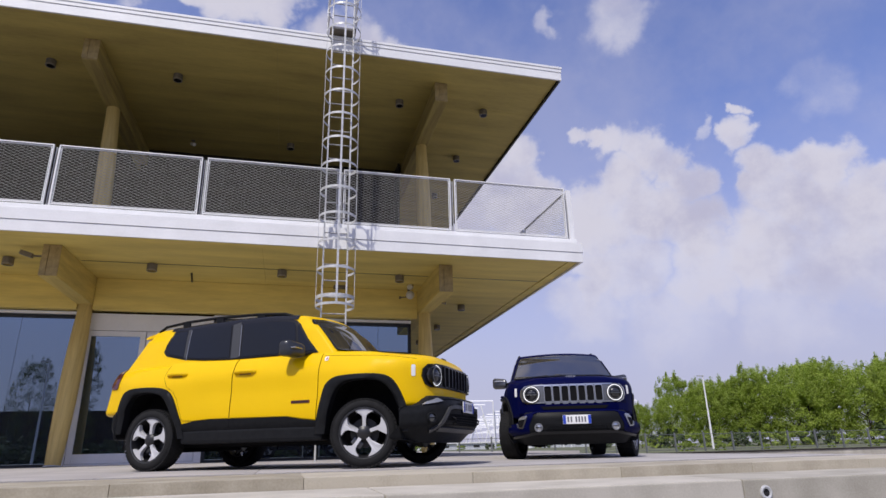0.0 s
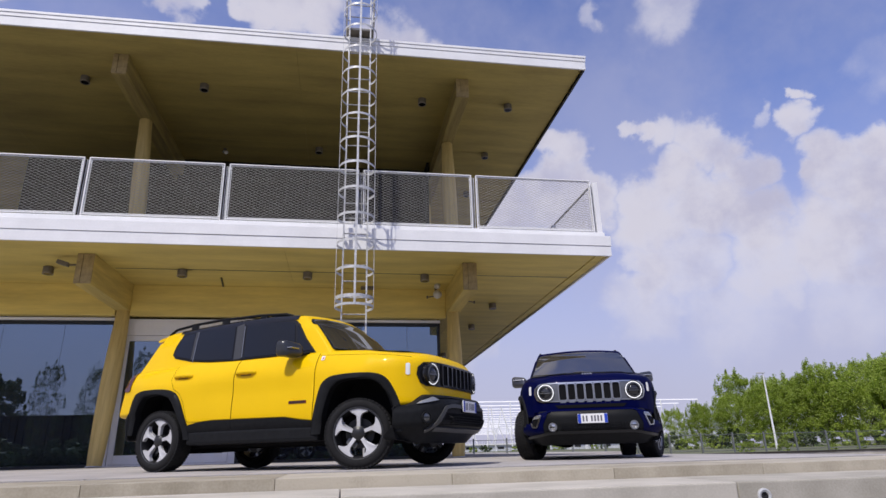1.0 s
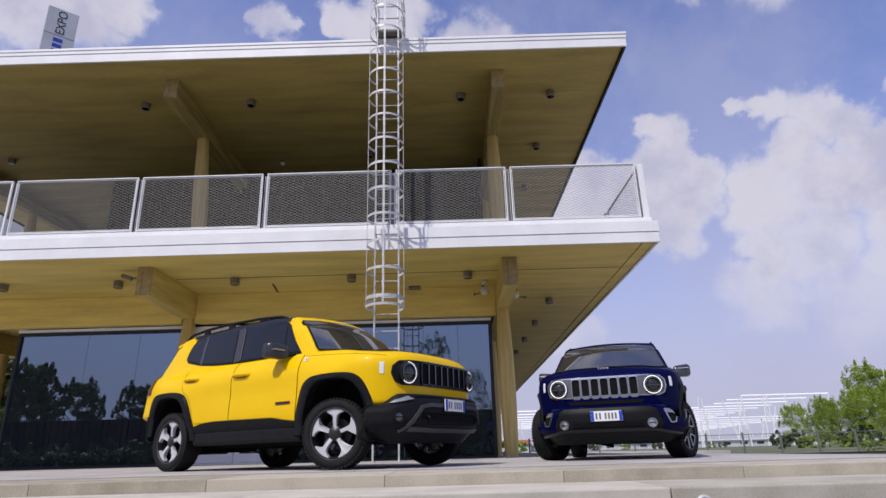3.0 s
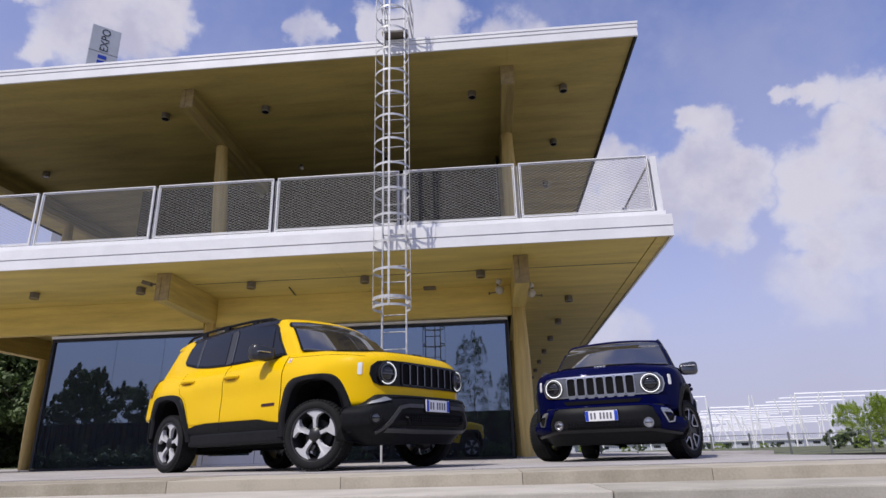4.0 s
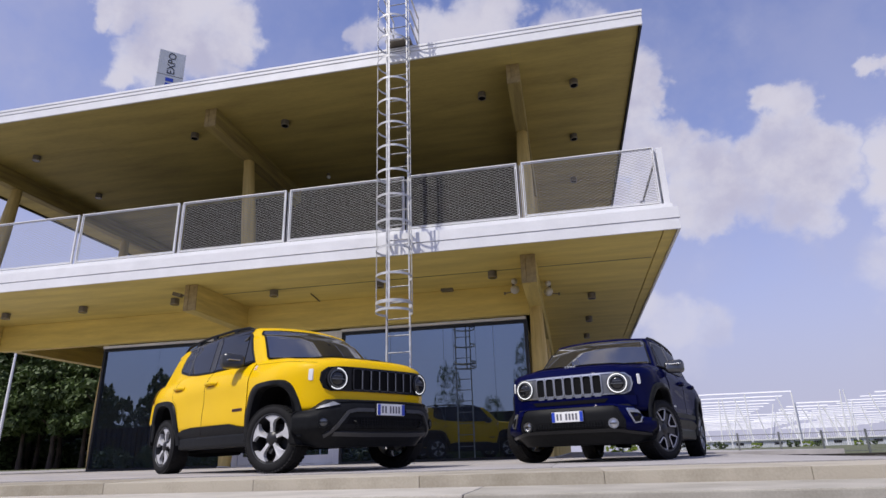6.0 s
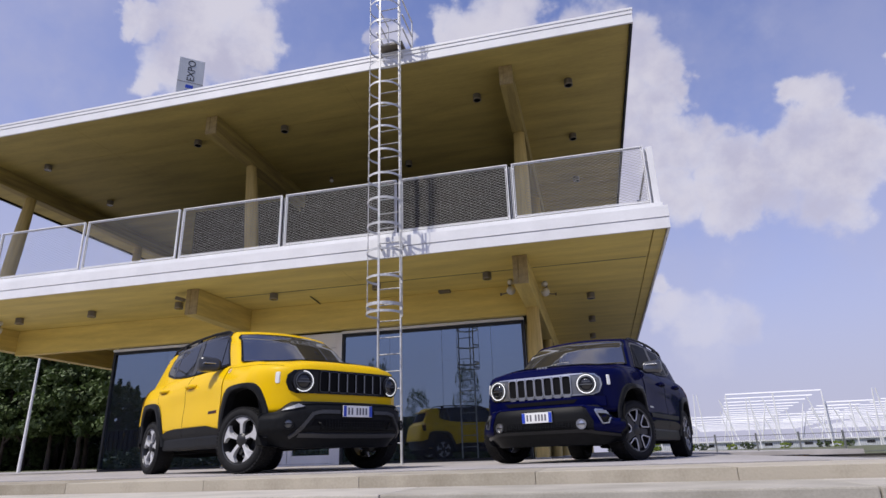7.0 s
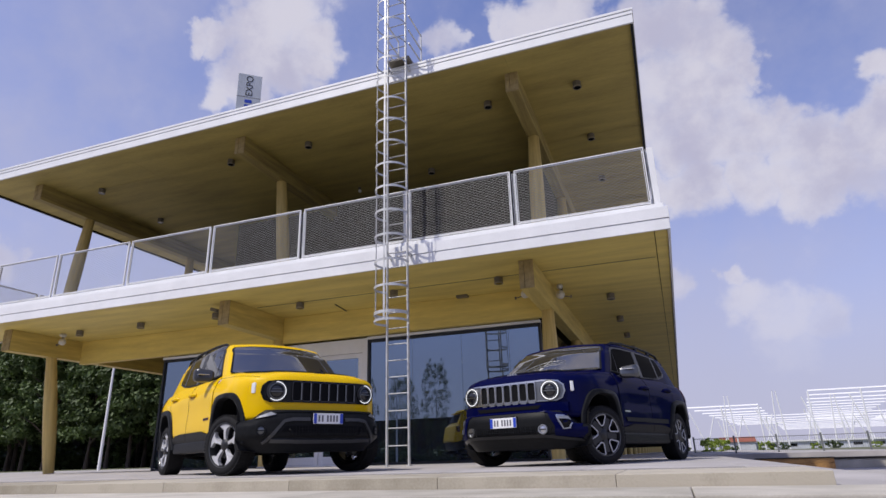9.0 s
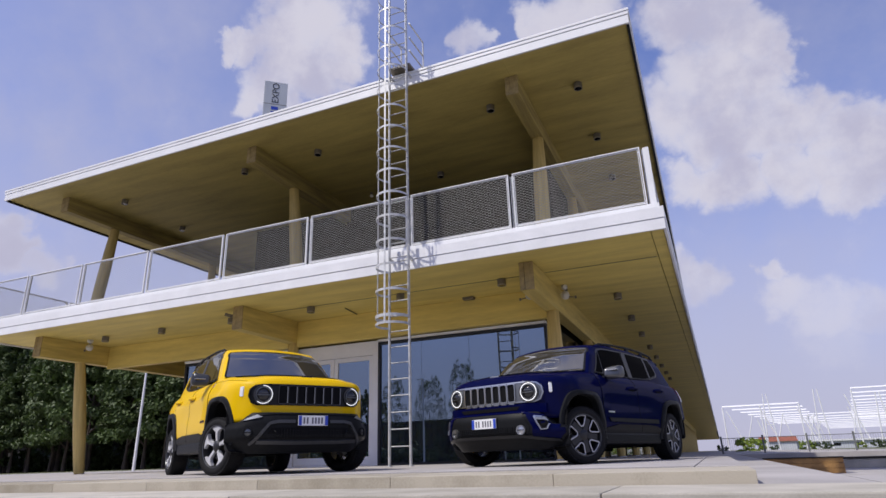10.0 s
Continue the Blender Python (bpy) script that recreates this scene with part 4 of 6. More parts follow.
class Shell:
    """Projects flat outlines on the skin of a car."""

    def __init__(self, *bms):
        vs, fs = [], []
        for b in bms:
            o = len(vs)
            b.verts.ensure_lookup_table()
            b.verts.index_update()
            vs += [v.co.copy() for v in b.verts]
            fs += [[v.index + o for v in f.verts] for f in b.faces]
        self.tree = BVHTree.FromPolygons(vs, fs)

    def at(self, p, q, way):
        if way in ("left", "right"):
            s = 1 if way == "left" else -1
            hit = self.tree.ray_cast(Vector((p, 3 * s, q)), Vector((0, -s, 0)))
        elif way == "front":
            hit = self.tree.ray_cast(Vector((4, p, q)), Vector((-1, 0, 0)))
        elif way == "back":
            hit = self.tree.ray_cast(Vector((-4, p, q)), Vector((1, 0, 0)))
        else:
            hit = self.tree.ray_cast(Vector((p, q, 4)), Vector((0, 0, -1)))
        return (hit[0], hit[1]) if hit[0] is not None else (None, None)

    def patch(self, poly, way, lift, thick=0.006, step=0.07):
        """A plate of the given outline, laid on the skin with some thickness."""
        bm = bmesh.new()
        bm.faces.new([bm.verts.new((p[0], p[1], 0)) for p in poly])
        for ax in (0, 1):
            lo, hi = min(p[ax] for p in poly), max(p[ax] for p in poly)
            n = int((hi - lo) / step)
            for k in range(1, n + 1):
                co = [0, 0, 0]
                no = [0, 0, 0]
                co[ax], no[ax] = lo + (hi - lo) * k / (n + 1), 1
                bmesh.ops.bisect_plane(bm, geom=bm.verts[:] + bm.edges[:] + bm.faces[:], plane_co=co, plane_no=no, dist=1e-5)
        out = {"left": Vector((0, 1, 0)), "right": Vector((0, -1, 0)), "front": Vector((1, 0, 0)), "back": Vector((-1, 0, 0)), "top": Vector((0, 0, 1))}[way]
        miss = []
        for v in bm.verts:
            h, n = self.at(v.co.x, v.co.y, way)
            if h is None:
                near = {"left": (v.co.x, 0.75, v.co.y), "right": (v.co.x, -0.75, v.co.y), "front": (1.9, v.co.x, v.co.y), "back": (-2.0, v.co.x, v.co.y), "top": (v.co.x, v.co.y, 1.6)}[way]
                h, n = self.tree.find_nearest(Vector(near))[:2]
            if h is None:
                miss.append(v)
                continue
            if n.dot(out) < 0:
                n = -n
            v.co = h + n * lift
        bmesh.ops.delete(bm, geom=miss, context="VERTS")
        bm.normal_update()
        if bm.faces and sum((f.normal.dot(out) * f.calc_area() for f in bm.faces)) < 0:
            bmesh.ops.reverse_faces(bm, faces=bm.faces[:])
        ext = bmesh.ops.extrude_face_region(bm, geom=bm.faces[:])
        bm.normal_update()
        moved = {g for g in ext["geom"] if isinstance(g, bmesh.types.BMVert)}
        for v in bm.verts:
            if v not in moved:
                v.co -= out * thick
        bmesh.ops.recalc_face_normals(bm, faces=bm.faces)
        return bm

    def strip(self, pts, way, width, lift, thick=0.004, step=0.05):
        """A narrow band along a polyline on the skin."""
        fine = []
        for a, b in zip(pts, pts[1:]):
            n = max(1, int(math.dist(a, b) / step))
            fine += [(a[0] + (b[0] - a[0]) * k / n, a[1] + (b[1] - a[1]) * k / n) for k in range(n)]
        fine.append(pts[-1])
        bm = bmesh.new()
        out = {"left": Vector((0, 1, 0)), "right": Vector((0, -1, 0)), "front": Vector((1, 0, 0)), "back": Vector((-1, 0, 0)), "top": Vector((0, 0, 1))}[way]
        prev = None
        for i, p in enumerate(fine):
            a, b = fine[max(0, i - 1)], fine[min(len(fine) - 1, i + 1)]
            d = Vector((b[0] - a[0], b[1] - a[1])).normalized()
            n2 = Vector((-d.y, d.x)) * width / 2
            row = []
            for sgn in (1, -1):
                h, n = self.at(p[0] + n2.x * sgn, p[1] + n2.y * sgn, way)
                if h is None:
                    row = None
                    break
                if n.dot(out) < 0:
                    n = -n
                row += [bm.verts.new(h + n * lift), bm.verts.new(h + n * (lift - thick))]
            if row and prev:
                bm.faces.new((prev[0], row[0], row[2], prev[2]))
                bm.faces.new((prev[1], row[1], row[0], prev[0]))
                bm.faces.new((prev[2], row[2], row[3], prev[3]))
            prev = row
        bmesh.ops.recalc_face_normals(bm, faces=bm.faces)
        return bm


def cut_with(bm, name, cutters):
    """Takes prisms out of a mesh."""
    me = bpy.data.meshes.new(name)
    bm.to_mesh(me)
    bm.free()
    ob = new(name, me)
    tools = []
    for poly, y0, y1 in cutters:
        c = bmesh.new()
        prism(c, poly, "y", y0, y1)
        cm = bpy.data.meshes.new("cutter")
        c.to_mesh(cm)
        c.free()
        co = new("cutter", cm)
        mod = ob.modifiers.new("cut", "BOOLEAN")
        mod.operation, mod.object, mod.solver = "DIFFERENCE", co, "EXACT"
        tools.append(co)
    bpy.context.view_layer.update()
    got = bpy.data.meshes.new_from_object(ob.evaluated_get(bpy.context.evaluated_depsgraph_get()))
    bpy.data.objects.remove(ob)
    for c in tools:
        m = c.data
        bpy.data.objects.remove(c)
        bpy.data.meshes.remove(m)
    bm = bmesh.new()
    bm.from_mesh(got)
    bpy.data.meshes.remove(got)
    bpy.data.meshes.remove(me)
    return bm


def shifted(poly, dx, dz=0.0):
    return [(x + dx, z + dz) for x, z in poly]


def disc(bm, c, way, r0, r1, depth, n=28):
    """Flat ring or disc facing the front (x) or a side (y)."""
    axis = "x" if way == "front" else "y"
    prof = [(r0, 0), (r0, depth), (r1, depth), (r1, 0)] if r0 > 0 else [(r1, 0), (r1, depth)]
    sub = bmesh.new()
    lathe(sub, prof, n, axis, c, closed=r0 > 0)
    me = bpy.data.meshes.new("t")
    sub.to_mesh(me)
    sub.free()
    bm.from_mesh(me)
    bpy.data.meshes.remove(me)


def rounded_rect(w, h, r, n=4):
    pts = []
    for cx, cy, a0 in ((w - r, h - r, 0), (-w + r, h - r, 90), (-w + r, -h + r, 180), (w - r, -h + r, 270)):
        for k in range(n + 1):
            a = radians(a0 + 90 * k / n)
            pts.append((cx + r * math.cos(a), cy + r * math.sin(a)))
    return pts


TYRE_R, WHEEL, RIM = 0.35, 0.94, 1.085


def wheel(car, x, y, steer, style, ride, turn):
    """A wheel with its outer face along +y before it is turned to its side."""
    s = 1 if y > 0 else -1
    hub = new("wheel")
    hub.parent = car
    hub.matrix_basis = pose(x, y, TYRE_R * WHEEL + ride, 0, 0, steer + (0 if s > 0 else 180)) @ pose(0, 0, 0, 0, turn, 0) @ Matrix.Diagonal((WHEEL, 1, WHEEL, 1))
    bm = bmesh.new()
    w = 0.112
    prof = [(0.252, -w + 0.012), (0.263, -w), (0.30, -w - 0.004), (0.325, -w + 0.008), (0.341, -w + 0.028), (0.345, -w + 0.05), (0.345, w - 0.05), (0.341, w - 0.028), (0.325, w - 0.008), (0.30, w + 0.004), (0.263, w), (0.252, w - 0.012), (0.245, w - 0.03), (0.245, -w + 0.03)]
    lathe(bm, prof, 56, "y", closed=True)
    tyre = part("tyre", bm, RUBBER, hub, "black rubber tyre", smooth=50)
    bm = bmesh.new()
    for k in range(52):
        a = 2 * math.pi * k / 52
        m = Matrix.Rotation(-a, 4, "Y")
        for y0, y1, off in ((-0.104, -0.062, 0.0), (-0.052, -0.006, 0.5), (0.006, 0.052, 0.0), (0.062, 0.104, 0.5)):
            mm = Matrix.Rotation(-a - off * 2 * math.pi / 52, 4, "Y")
            edge = abs(y0 + y1) > 0.1
            box(bm, 0.33, 0.3475 if edge else 0.350, y0, y1, -0.0155, 0.0155, 0, mm)
    part("tread", bm, RUBBER, tyre)
    bm = bmesh.new()
    lathe(bm, [(r * RIM, h) for r, h in ((0.232, w - 0.014), (0.236, w - 0.008), (0.222, w - 0.006), (0.216, w - 0.03), (0.205, 0.02), (0.20, -w + 0.03), (0.226, -w + 0.01), (0.226, -w + 0.02), (0.215, w - 0.05))], 48, "y", closed=True)
    part("rim_barrel", bm, DARKALLOY, hub, "dark alloy rim barrel", smooth=True)
    bm = bmesh.new()
    lathe(bm, [(r * RIM, h) for r, h in ((0.228, w - 0.012), (0.233, w - 0.004), (0.236, w - 0.004), (0.237, w - 0.012))], 48, "y", closed=True)
    part("rim_lip", bm, GREYALLOY, hub, "grey machined rim lip", smooth=True)
    bm = bmesh.new()
    lathe(bm, [(0.03, -0.02), (0.15, -0.02), (0.15, 0.0), (0.03, 0.0)], 36, "y", closed=True)
    part("brake_disc", bm, DARKALLOY, hub, "dark steel brake disc", smooth=True)
    bm = bmesh.new()
    box(bm, 0.09, 0.16, -0.045, 0.04, -0.06, 0.06, 0.015)
    part("brake_caliper", bm, GREYALLOY, hub, "grey brake caliper")
    bm = bmesh.new()
    lathe(bm, [(0.005, w - 0.008), (0.036, w - 0.010), (0.050, w - 0.018), (0.072, w - 0.030), (0.078, w - 0.05), (0.078, 0.0)], 28, "y")
    for k in range(5):
        a = 2 * math.pi * (k + 0.5) / 5
        lathe(bm, [(0.009, 0.06), (0.009, w - 0.022)], 8, "y", (0.05 * math.cos(a), 0, 0.05 * math.sin(a)))
    part("hub_cap", bm, DARKALLOY, hub, "black hub with wheel nuts", smooth=True)
    if style == "yellow":
        face = [(0.058, 0.019), (0.090, 0.0175), (0.130, 0.0185), (0.156, 0.023), (0.174, 0.036), (0.186, 0.060), (0.195, 0.090), (0.211, 0.105), (0.226, 0.099), (0.235, 0.055), (0.238, 0.030), (0.239, 0.0)]
    else:
        face = None
    for k in range(5):
        a = 2 * math.pi * k / 5
        m = Matrix.Rotation(-a, 4, "Y")
        bm = bmesh.new()
        if face:
            poly = [(x2, z2) for x2, z2 in face] + [(x2, -z2) for x2, z2 in face[-2::-1]]
            y0 = w - 0.055
            lo = [bm.verts.new(m @ Vector((p[0] * RIM, y0, p[1] * RIM))) for p in poly]
            hi = [bm.verts.new(m @ Vector((p[0] * 0.995 * RIM + 0.001, w - 0.016 - 0.012 * max(0, (0.12 - p[0]) / 0.07), p[1] * 0.9 * RIM))) for p in poly]
            fs = [bm.faces.new(hi), bm.faces.new(lo[::-1])]
            for i in range(len(poly)):
                fs.append(bm.faces.new((lo[i], lo[(i + 1) % len(poly)], hi[(i + 1) % len(poly)], hi[i])))
            bmesh.ops.triangulate(bm, faces=fs[:2])
            bmesh.ops.recalc_face_normals(bm, faces=bm.faces)
            part("spoke", bm, ALLOY, hub, "machined silver spoke")
            bm = bmesh.new()
            box(bm, 0.06, 0.22, 0.0, w - 0.05, -0.02, 0.02, 0.006, m)
            part("spoke_back", bm, DARKALLOY, hub, "black spoke back")
        else:
            # bright rim of the opening between two spokes
            half = Matrix.Rotation(-a - math.pi / 5, 4, "Y")
            ring = [(0.100, 0.012), (0.112, 0.026), (0.150, 0.047), (0.192, 0.073), (0.205, 0.074), (0.213, 0.060), (0.219, 0.03)]
            ring = [(p, q) for p, q in ring] + [(0.2215, 0.0)] + [(p, -q) for p, q in ring[::-1]]
            tube(bm, [half @ Vector((p * RIM, w - 0.016 - 0.10 * max(0, 0.14 - p), q * RIM)) for p, q in ring], 0.0082, 6, closed=True, flat=0.8, up=(0, 1, 0))
            part("spoke", bm, ALLOY, hub, "silver edge of the spokes")
            bm = bmesh.new()
            box(bm, 0.05, 0.215, 0.01, w - 0.026, -0.040, 0.040, 0.008, m)
            part("spoke_back", bm, DARKALLOY, hub, "dark spoke pocket")
    return hub


def car(name, m, label, paint, style, steer, ride=0.0):
    """A boxy small off-roader. x runs ahead, y to its left, z up from the ground."""
    random.seed(5 if style == "yellow" else 9)
    t = thing(name, m, label, "car", "parked cars")
    low = soft_box(2.1, 0.9, 0.4, 0.085, 46, 22, 12, warp_lower)
    tall = 0.63 if style == "yellow" else 0.595
    drop = (tall - 0.14) / 0.49

    def up(poly):
        """Heights above the belt line, for the roof height of this car."""
        return [(p[0], 1.16 + (p[1] - 1.16) * drop if p[1] > 1.16 else p[1]) for p in poly]
    cab = soft_box(1.5, 0.85, 0.35, 0.05, 26, 18, 9, functools.partial(warp_cabin, tall=tall))
    shell = Shell(low, cab)
    cuts = []
    for hx in ARCH:
        hole = arch_line(hx, 0.75)
        hole = [(hole[0][0], 0.1)] + hole + [(hole[-1][0], 0.1)]
        for y0, y1 in ((0.52, 1.2), (-1.2, -0.52)):
            cuts.append((hole, y0, y1))
    low = cut_with(low, "body", cuts)
    part("body", low, paint, t, "%s painted lower body" % style, smooth=35)
    cab_copy = cab.copy()
    part("cabin", cab, paint, t, "%s painted cabin shell with pillars" % style, smooth=40)
    # wheel wells and underside
    bm = bmesh.new()
    box(bm, -1.9, 1.85, -0.55, 0.55, 0.24, 0.37, 0.03)
    box(bm, 1.40, 1.80, -0.50, 0.50, 0.25, 0.60, 0.03)
    tube(bm, [(1.285, -0.7, 0.33), (1.285, 0.7, 0.33)], 0.035, 8)
    tube(bm, [(-1.285, -0.7, 0.33), (-1.285, 0.7, 0.33)], 0.045, 8)
    tube(bm, [(-0.6, -0.2, 0.23), (-1.5, -0.25, 0.22), (-2.02, -0.5, 0.27)], 0.03, 8)
    part("underbody", bm, SEAM, t, "dark underbody and axles")
    for hx in ARCH:
        for s in (1, -1):
            bm = bmesh.new()
            outer = arch_line(hx, 0.92)
            rows = [[bm.verts.new((x, s * yy, z)) for x, z in outer] for yy in (0.535, 0.86)]
            for i in range(len(outer) - 1):
                bm.faces.new((rows[0][i], rows[0][i + 1], rows[1][i + 1], rows[1][i]))
            bm.faces.new(rows[0])
            part("wheel_well", bm, SEAM, t, "black wheel well liner")
    for way, s in (("left", 1), ("right", -1)):
        # arch cladding, one plate per wheel
        for hx in ARCH:
            a, b = arch_line(hx, 0.0), arch_line(hx, 1.0)
            bm = bmesh.new()
            rows = []
            for (px, pz), (qx, qz) in zip(a, b):
                row = []
                h, n = shell.at(px, max(0.62 if abs(px) > 1.5 else 0.42, pz), way)
                y = abs(h.y) if h is not None else 0.87
                y = max(y, 0.80)
                for f, lift in ((0.0, 0.0), (0.10, 0.020), (0.5, 0.030), (0.86, 0.034), (1.0, 0.024), (1.0, -0.06)):
                    row.append(bm.verts.new((px + (qx - px) * f, s * (y + lift), pz + (qz - pz) * f)))
                rows.append(row)
            for r0, r1 in zip(rows, rows[1:]):
                for k in range(5):
                    bm.faces.new((r0[k], r0[k + 1], r1[k + 1], r1[k]))
            bmesh.ops.recalc_face_normals(bm, faces=bm.faces)
            part("arch_trim", bm, PLASTIC, t, "black plastic wheel arch trim", smooth=50)
        # sill, with the doors' lower cladding
        bm = shell.patch([(-0.86, 0.365), (0.80, 0.365), (0.79, 0.468), (0.62, 0.486), (0.45, 0.512), (-0.50, 0.520), (-0.70, 0.508), (-0.86, 0.482)], way, 0.020, 0.05)
        part("sill_trim", bm, PLASTIC, t, "black plastic sill trim", smooth=40)
        bm = shell.strip([(-0.25, 0.372), (-0.245, 0.512)], way, 0.006, 0.0215, 0.002)
        part("sill_gap", bm, SEAM, t, "dark joint")
        bm = bmesh.new()
        y0, y1 = (0.70, 0.878) if s > 0 else (-0.878, -0.70)
        box(bm, -0.87, 0.86, y0, y1, 0.27, 0.42, 0.035)
        part("rocker", bm, PLASTIC, t)
        # doors
        front_door = [(0.785, 0.474), (0.80, 0.70), (0.80, 1.135), (-0.25, 1.148), (-0.245, 0.526), (0.45, 0.518), (0.62, 0.492)]
        rear_door = [(-0.257, 0.526), (-0.262, 1.148), (-0.40, 1.150), (-0.80, 1.160), (-1.16, 1.160), (-1.17, 0.99), (-1.10, 0.885), (-1.01, 0.83), (-0.95, 0.745), (-0.86, 0.52), (-0.70, 0.514), (-0.50, 0.526)]
        front_gap = [(0.80, 1.130), (0.80, 0.70), (0.785, 0.474)]
        rear_gap = [(-1.165, 1.150), (-1.17, 0.99), (-1.10, 0.885), (-1.01, 0.83), (-0.95, 0.745), (-0.86, 0.52)]
        for poly, gap, hx, hz in ((front_door, front_gap, -0.10, 0.992), (rear_door, rear_gap, -1.0, 1.015)):
            bm = shell.patch(poly, way, 0.006, 0.012)
            door = part("door", bm, paint, t, "%s painted car door" % style, smooth=40)
            bm = bmesh.new()
            h, n = shell.at(hx, hz, way)
            y = h.y
            tube(bm, [(hx - 0.125, y + s * 0.004, hz + 0.004), (hx - 0.10, y + s * 0.034, hz + 0.008), (hx, y + s * 0.042, hz + 0.010), (hx + 0.10, y + s * 0.036, hz + 0.005), (hx + 0.13, y + s * 0.004, hz)], 0.016, 10, flat=1.25)
            part("door_handle", bm, paint, door, smooth=True)
            # flat strip under the handle, its shade put into the colour
            bm = shell.patch(shifted(rounded_rect(0.070, 0.009, 0.008), hx + 0.005, hz - 0.022), way, 0.0075, 0.006)
            part("handle_recess", bm, HANDLESHADE if style == "yellow" else SEAM, door, "painted shade under the door handle")
            bm = shell.strip(gap, way, 0.0026, 0.0075)
            part("door_gap", bm, SEAM, door, "dark panel gap")
        bm = shell.strip([(-0.256, 1.148), (-0.251, 0.526)], way, 0.0026, 0.0078)
        part("door_gap", bm, SEAM, t, "dark panel gap between the doors")
        # bonnet shut line
        bm = shell.strip([(1.80, 1.035), (1.5, 1.072), (1.1, 1.098), (0.82, 1.115)], way, 0.0032, 0.001)
        part("bonnet_gap", bm, SEAM, t, "dark shut line")
        # windows on the cabin side
        win = {
            "quarter": [(0.672, 1.186), (0.535, 1.325), (0.405, 1.492), (0.395, 1.488), (0.485, 1.186)],
            "front": [(0.452, 1.184), (0.365, 1.490), (0.335, 1.535), (0.25, 1.556), (0.05, 1.568), (-0.33, 1.574), (-0.245, 1.178)],
            "rear": [(-0.405, 1.180), (-0.50, 1.574), (-0.80, 1.572), (-1.06, 1.562), (-0.99, 1.222), (-0.80, 1.197)],
            "tail": [(-1.045, 1.232), (-1.115, 1.556), (-1.285, 1.542), (-1.32, 1.36), (-1.315, 1.315), (-1.25, 1.277)],
        }
        surround = [(0.725, 1.160), (0.56, 1.330), (0.425, 1.505), (0.36, 1.560), (0.25, 1.583), (0.05, 1.594), (-0.45, 1.600), (-1.0, 1.594), (-1.31, 1.576), (-1.36, 1.40), (-1.365, 1.31), (-1.30, 1.258), (-1.03, 1.200), (-0.80, 1.176), (-0.40, 1.153), (0.15, 1.156)]
        bm = shell.patch(up(surround), way, 0.006, 0.006, 0.03)
        part("window_surround", bm, WINDOWTRIM, t, "black window surround", smooth=40)
        for k, poly in win.items():
            bm = shell.patch(up(poly), way, 0.010, 0.003, 0.05)
            part("side_window", bm, CARGLASS_SIDE if style == "yellow" else CARGLASS_DARK, t, "dark tinted side window", smooth=40)
        bm = shell.strip(up([(-0.325, 1.165), (-0.425, 1.588)]), way, 0.105, 0.0125)
        part("pillar_cover", bm, PILLAR if style == "yellow" else WINDOWTRIM, t, "satin dark door pillar cover")
        bm = shell.strip(up([(-1.018, 1.215), (-1.09, 1.570)]), way, 0.036, 0.0125)
        part("pillar_cover", bm, PILLAR if style == "yellow" else WINDOWTRIM, t, "satin dark rear pillar strip")
        for x0, x1 in ((-0.268, -0.358), (-0.99, -1.06)):
            bm = shell.strip(up([(x0, 1.185), (x1, 1.565)]), way, 0.009, 0.0135, 0.002)
            part("window_edge", bm, RIBGREY if style == "yellow" else PILLAR, t, "pale edge of the glass")
        bm = shell.strip(up([(-1.26, 1.268), (-1.0, 1.210), (-0.75, 1.180), (-0.40, 1.163), (0.15, 1.166), (0.69, 1.170)]), way, 0.012, 0.0125, 0.006)
        part("belt_moulding", bm, PLASTIC, t, "black belt moulding")
        # mirror
        h, n = shell.at(0.56, 1.13, way)
        bm = bmesh.new()
        tube(bm, [(0.62, h.y - s * 0.03, 1.165), (0.575, h.y + s * 0.06, 1.135), (0.55, h.y + s * 0.12, 1.145)], 0.034, 10, flat=0.55)
        mir = part("wing_mirror", bm, PLASTIC, t, "black wing mirror arm", smooth=True)
        yc = h.y + s * 0.140

        def mw(u, v, w2):
            return (0.53 + 0.085 * u * (1 - 0.2 * v * s) * (1 - 0.12 * w2) - 0.035 * (v * s + 1), yc + 0.112 * v, (1.188 if style == "yellow" else 1.165) + 0.080 * w2 * (1 + 0.10 * v * s) + 0.008 * v * s)
        part("mirror_housing", soft_box(0.08, 0.115, 0.085, 0.055, 6, 6, 6, mw), MIRRORCAP if style == "blue" else DARKCAP, mir, "satin silver mirror cap" if style == "blue" else "dark grey mirror cap", smooth=True)
        bm = bmesh.new()
        box(bm, 0.545, 0.600, yc - 0.09, yc + 0.09, 1.186, 1.197, 0.005)
        part("mirror_indicator", bm, CHROME, mir, "thin pale strip")
        bm = bmesh.new()
        box(bm, 0.405, 0.418, yc - 0.085, yc + 0.075, 1.135, 1.240, 0.005)
        part("mirror_glass", bm, CARGLASS_DARK, mir, "mirror glass")
        # roof rail
        bm = bmesh.new()
        yr = s * 0.585
        dz = tall - 0.63
        tube(bm, [(0.31, yr, 1.590 + dz), (0.26, yr, 1.632 + dz), (0.16, yr, 1.664 + dz), (-0.2, yr, 1.690 + dz), (-0.8, yr, 1.698 + dz), (-1.2, yr, 1.683 + dz), (-1.50, yr, 1.650 + dz), (-1.60, yr, 1.590 + dz)], 0.017, 8)
        for xx in (-0.15, -0.72, -1.2):
            box(bm, xx - 0.05, xx + 0.05, yr - 0.012, yr + 0.012, 1.602 + dz, 1.690 + dz, 0.004)
        part("roof_rail", bm, PLASTIC, t, "black roof rail", smooth=True)
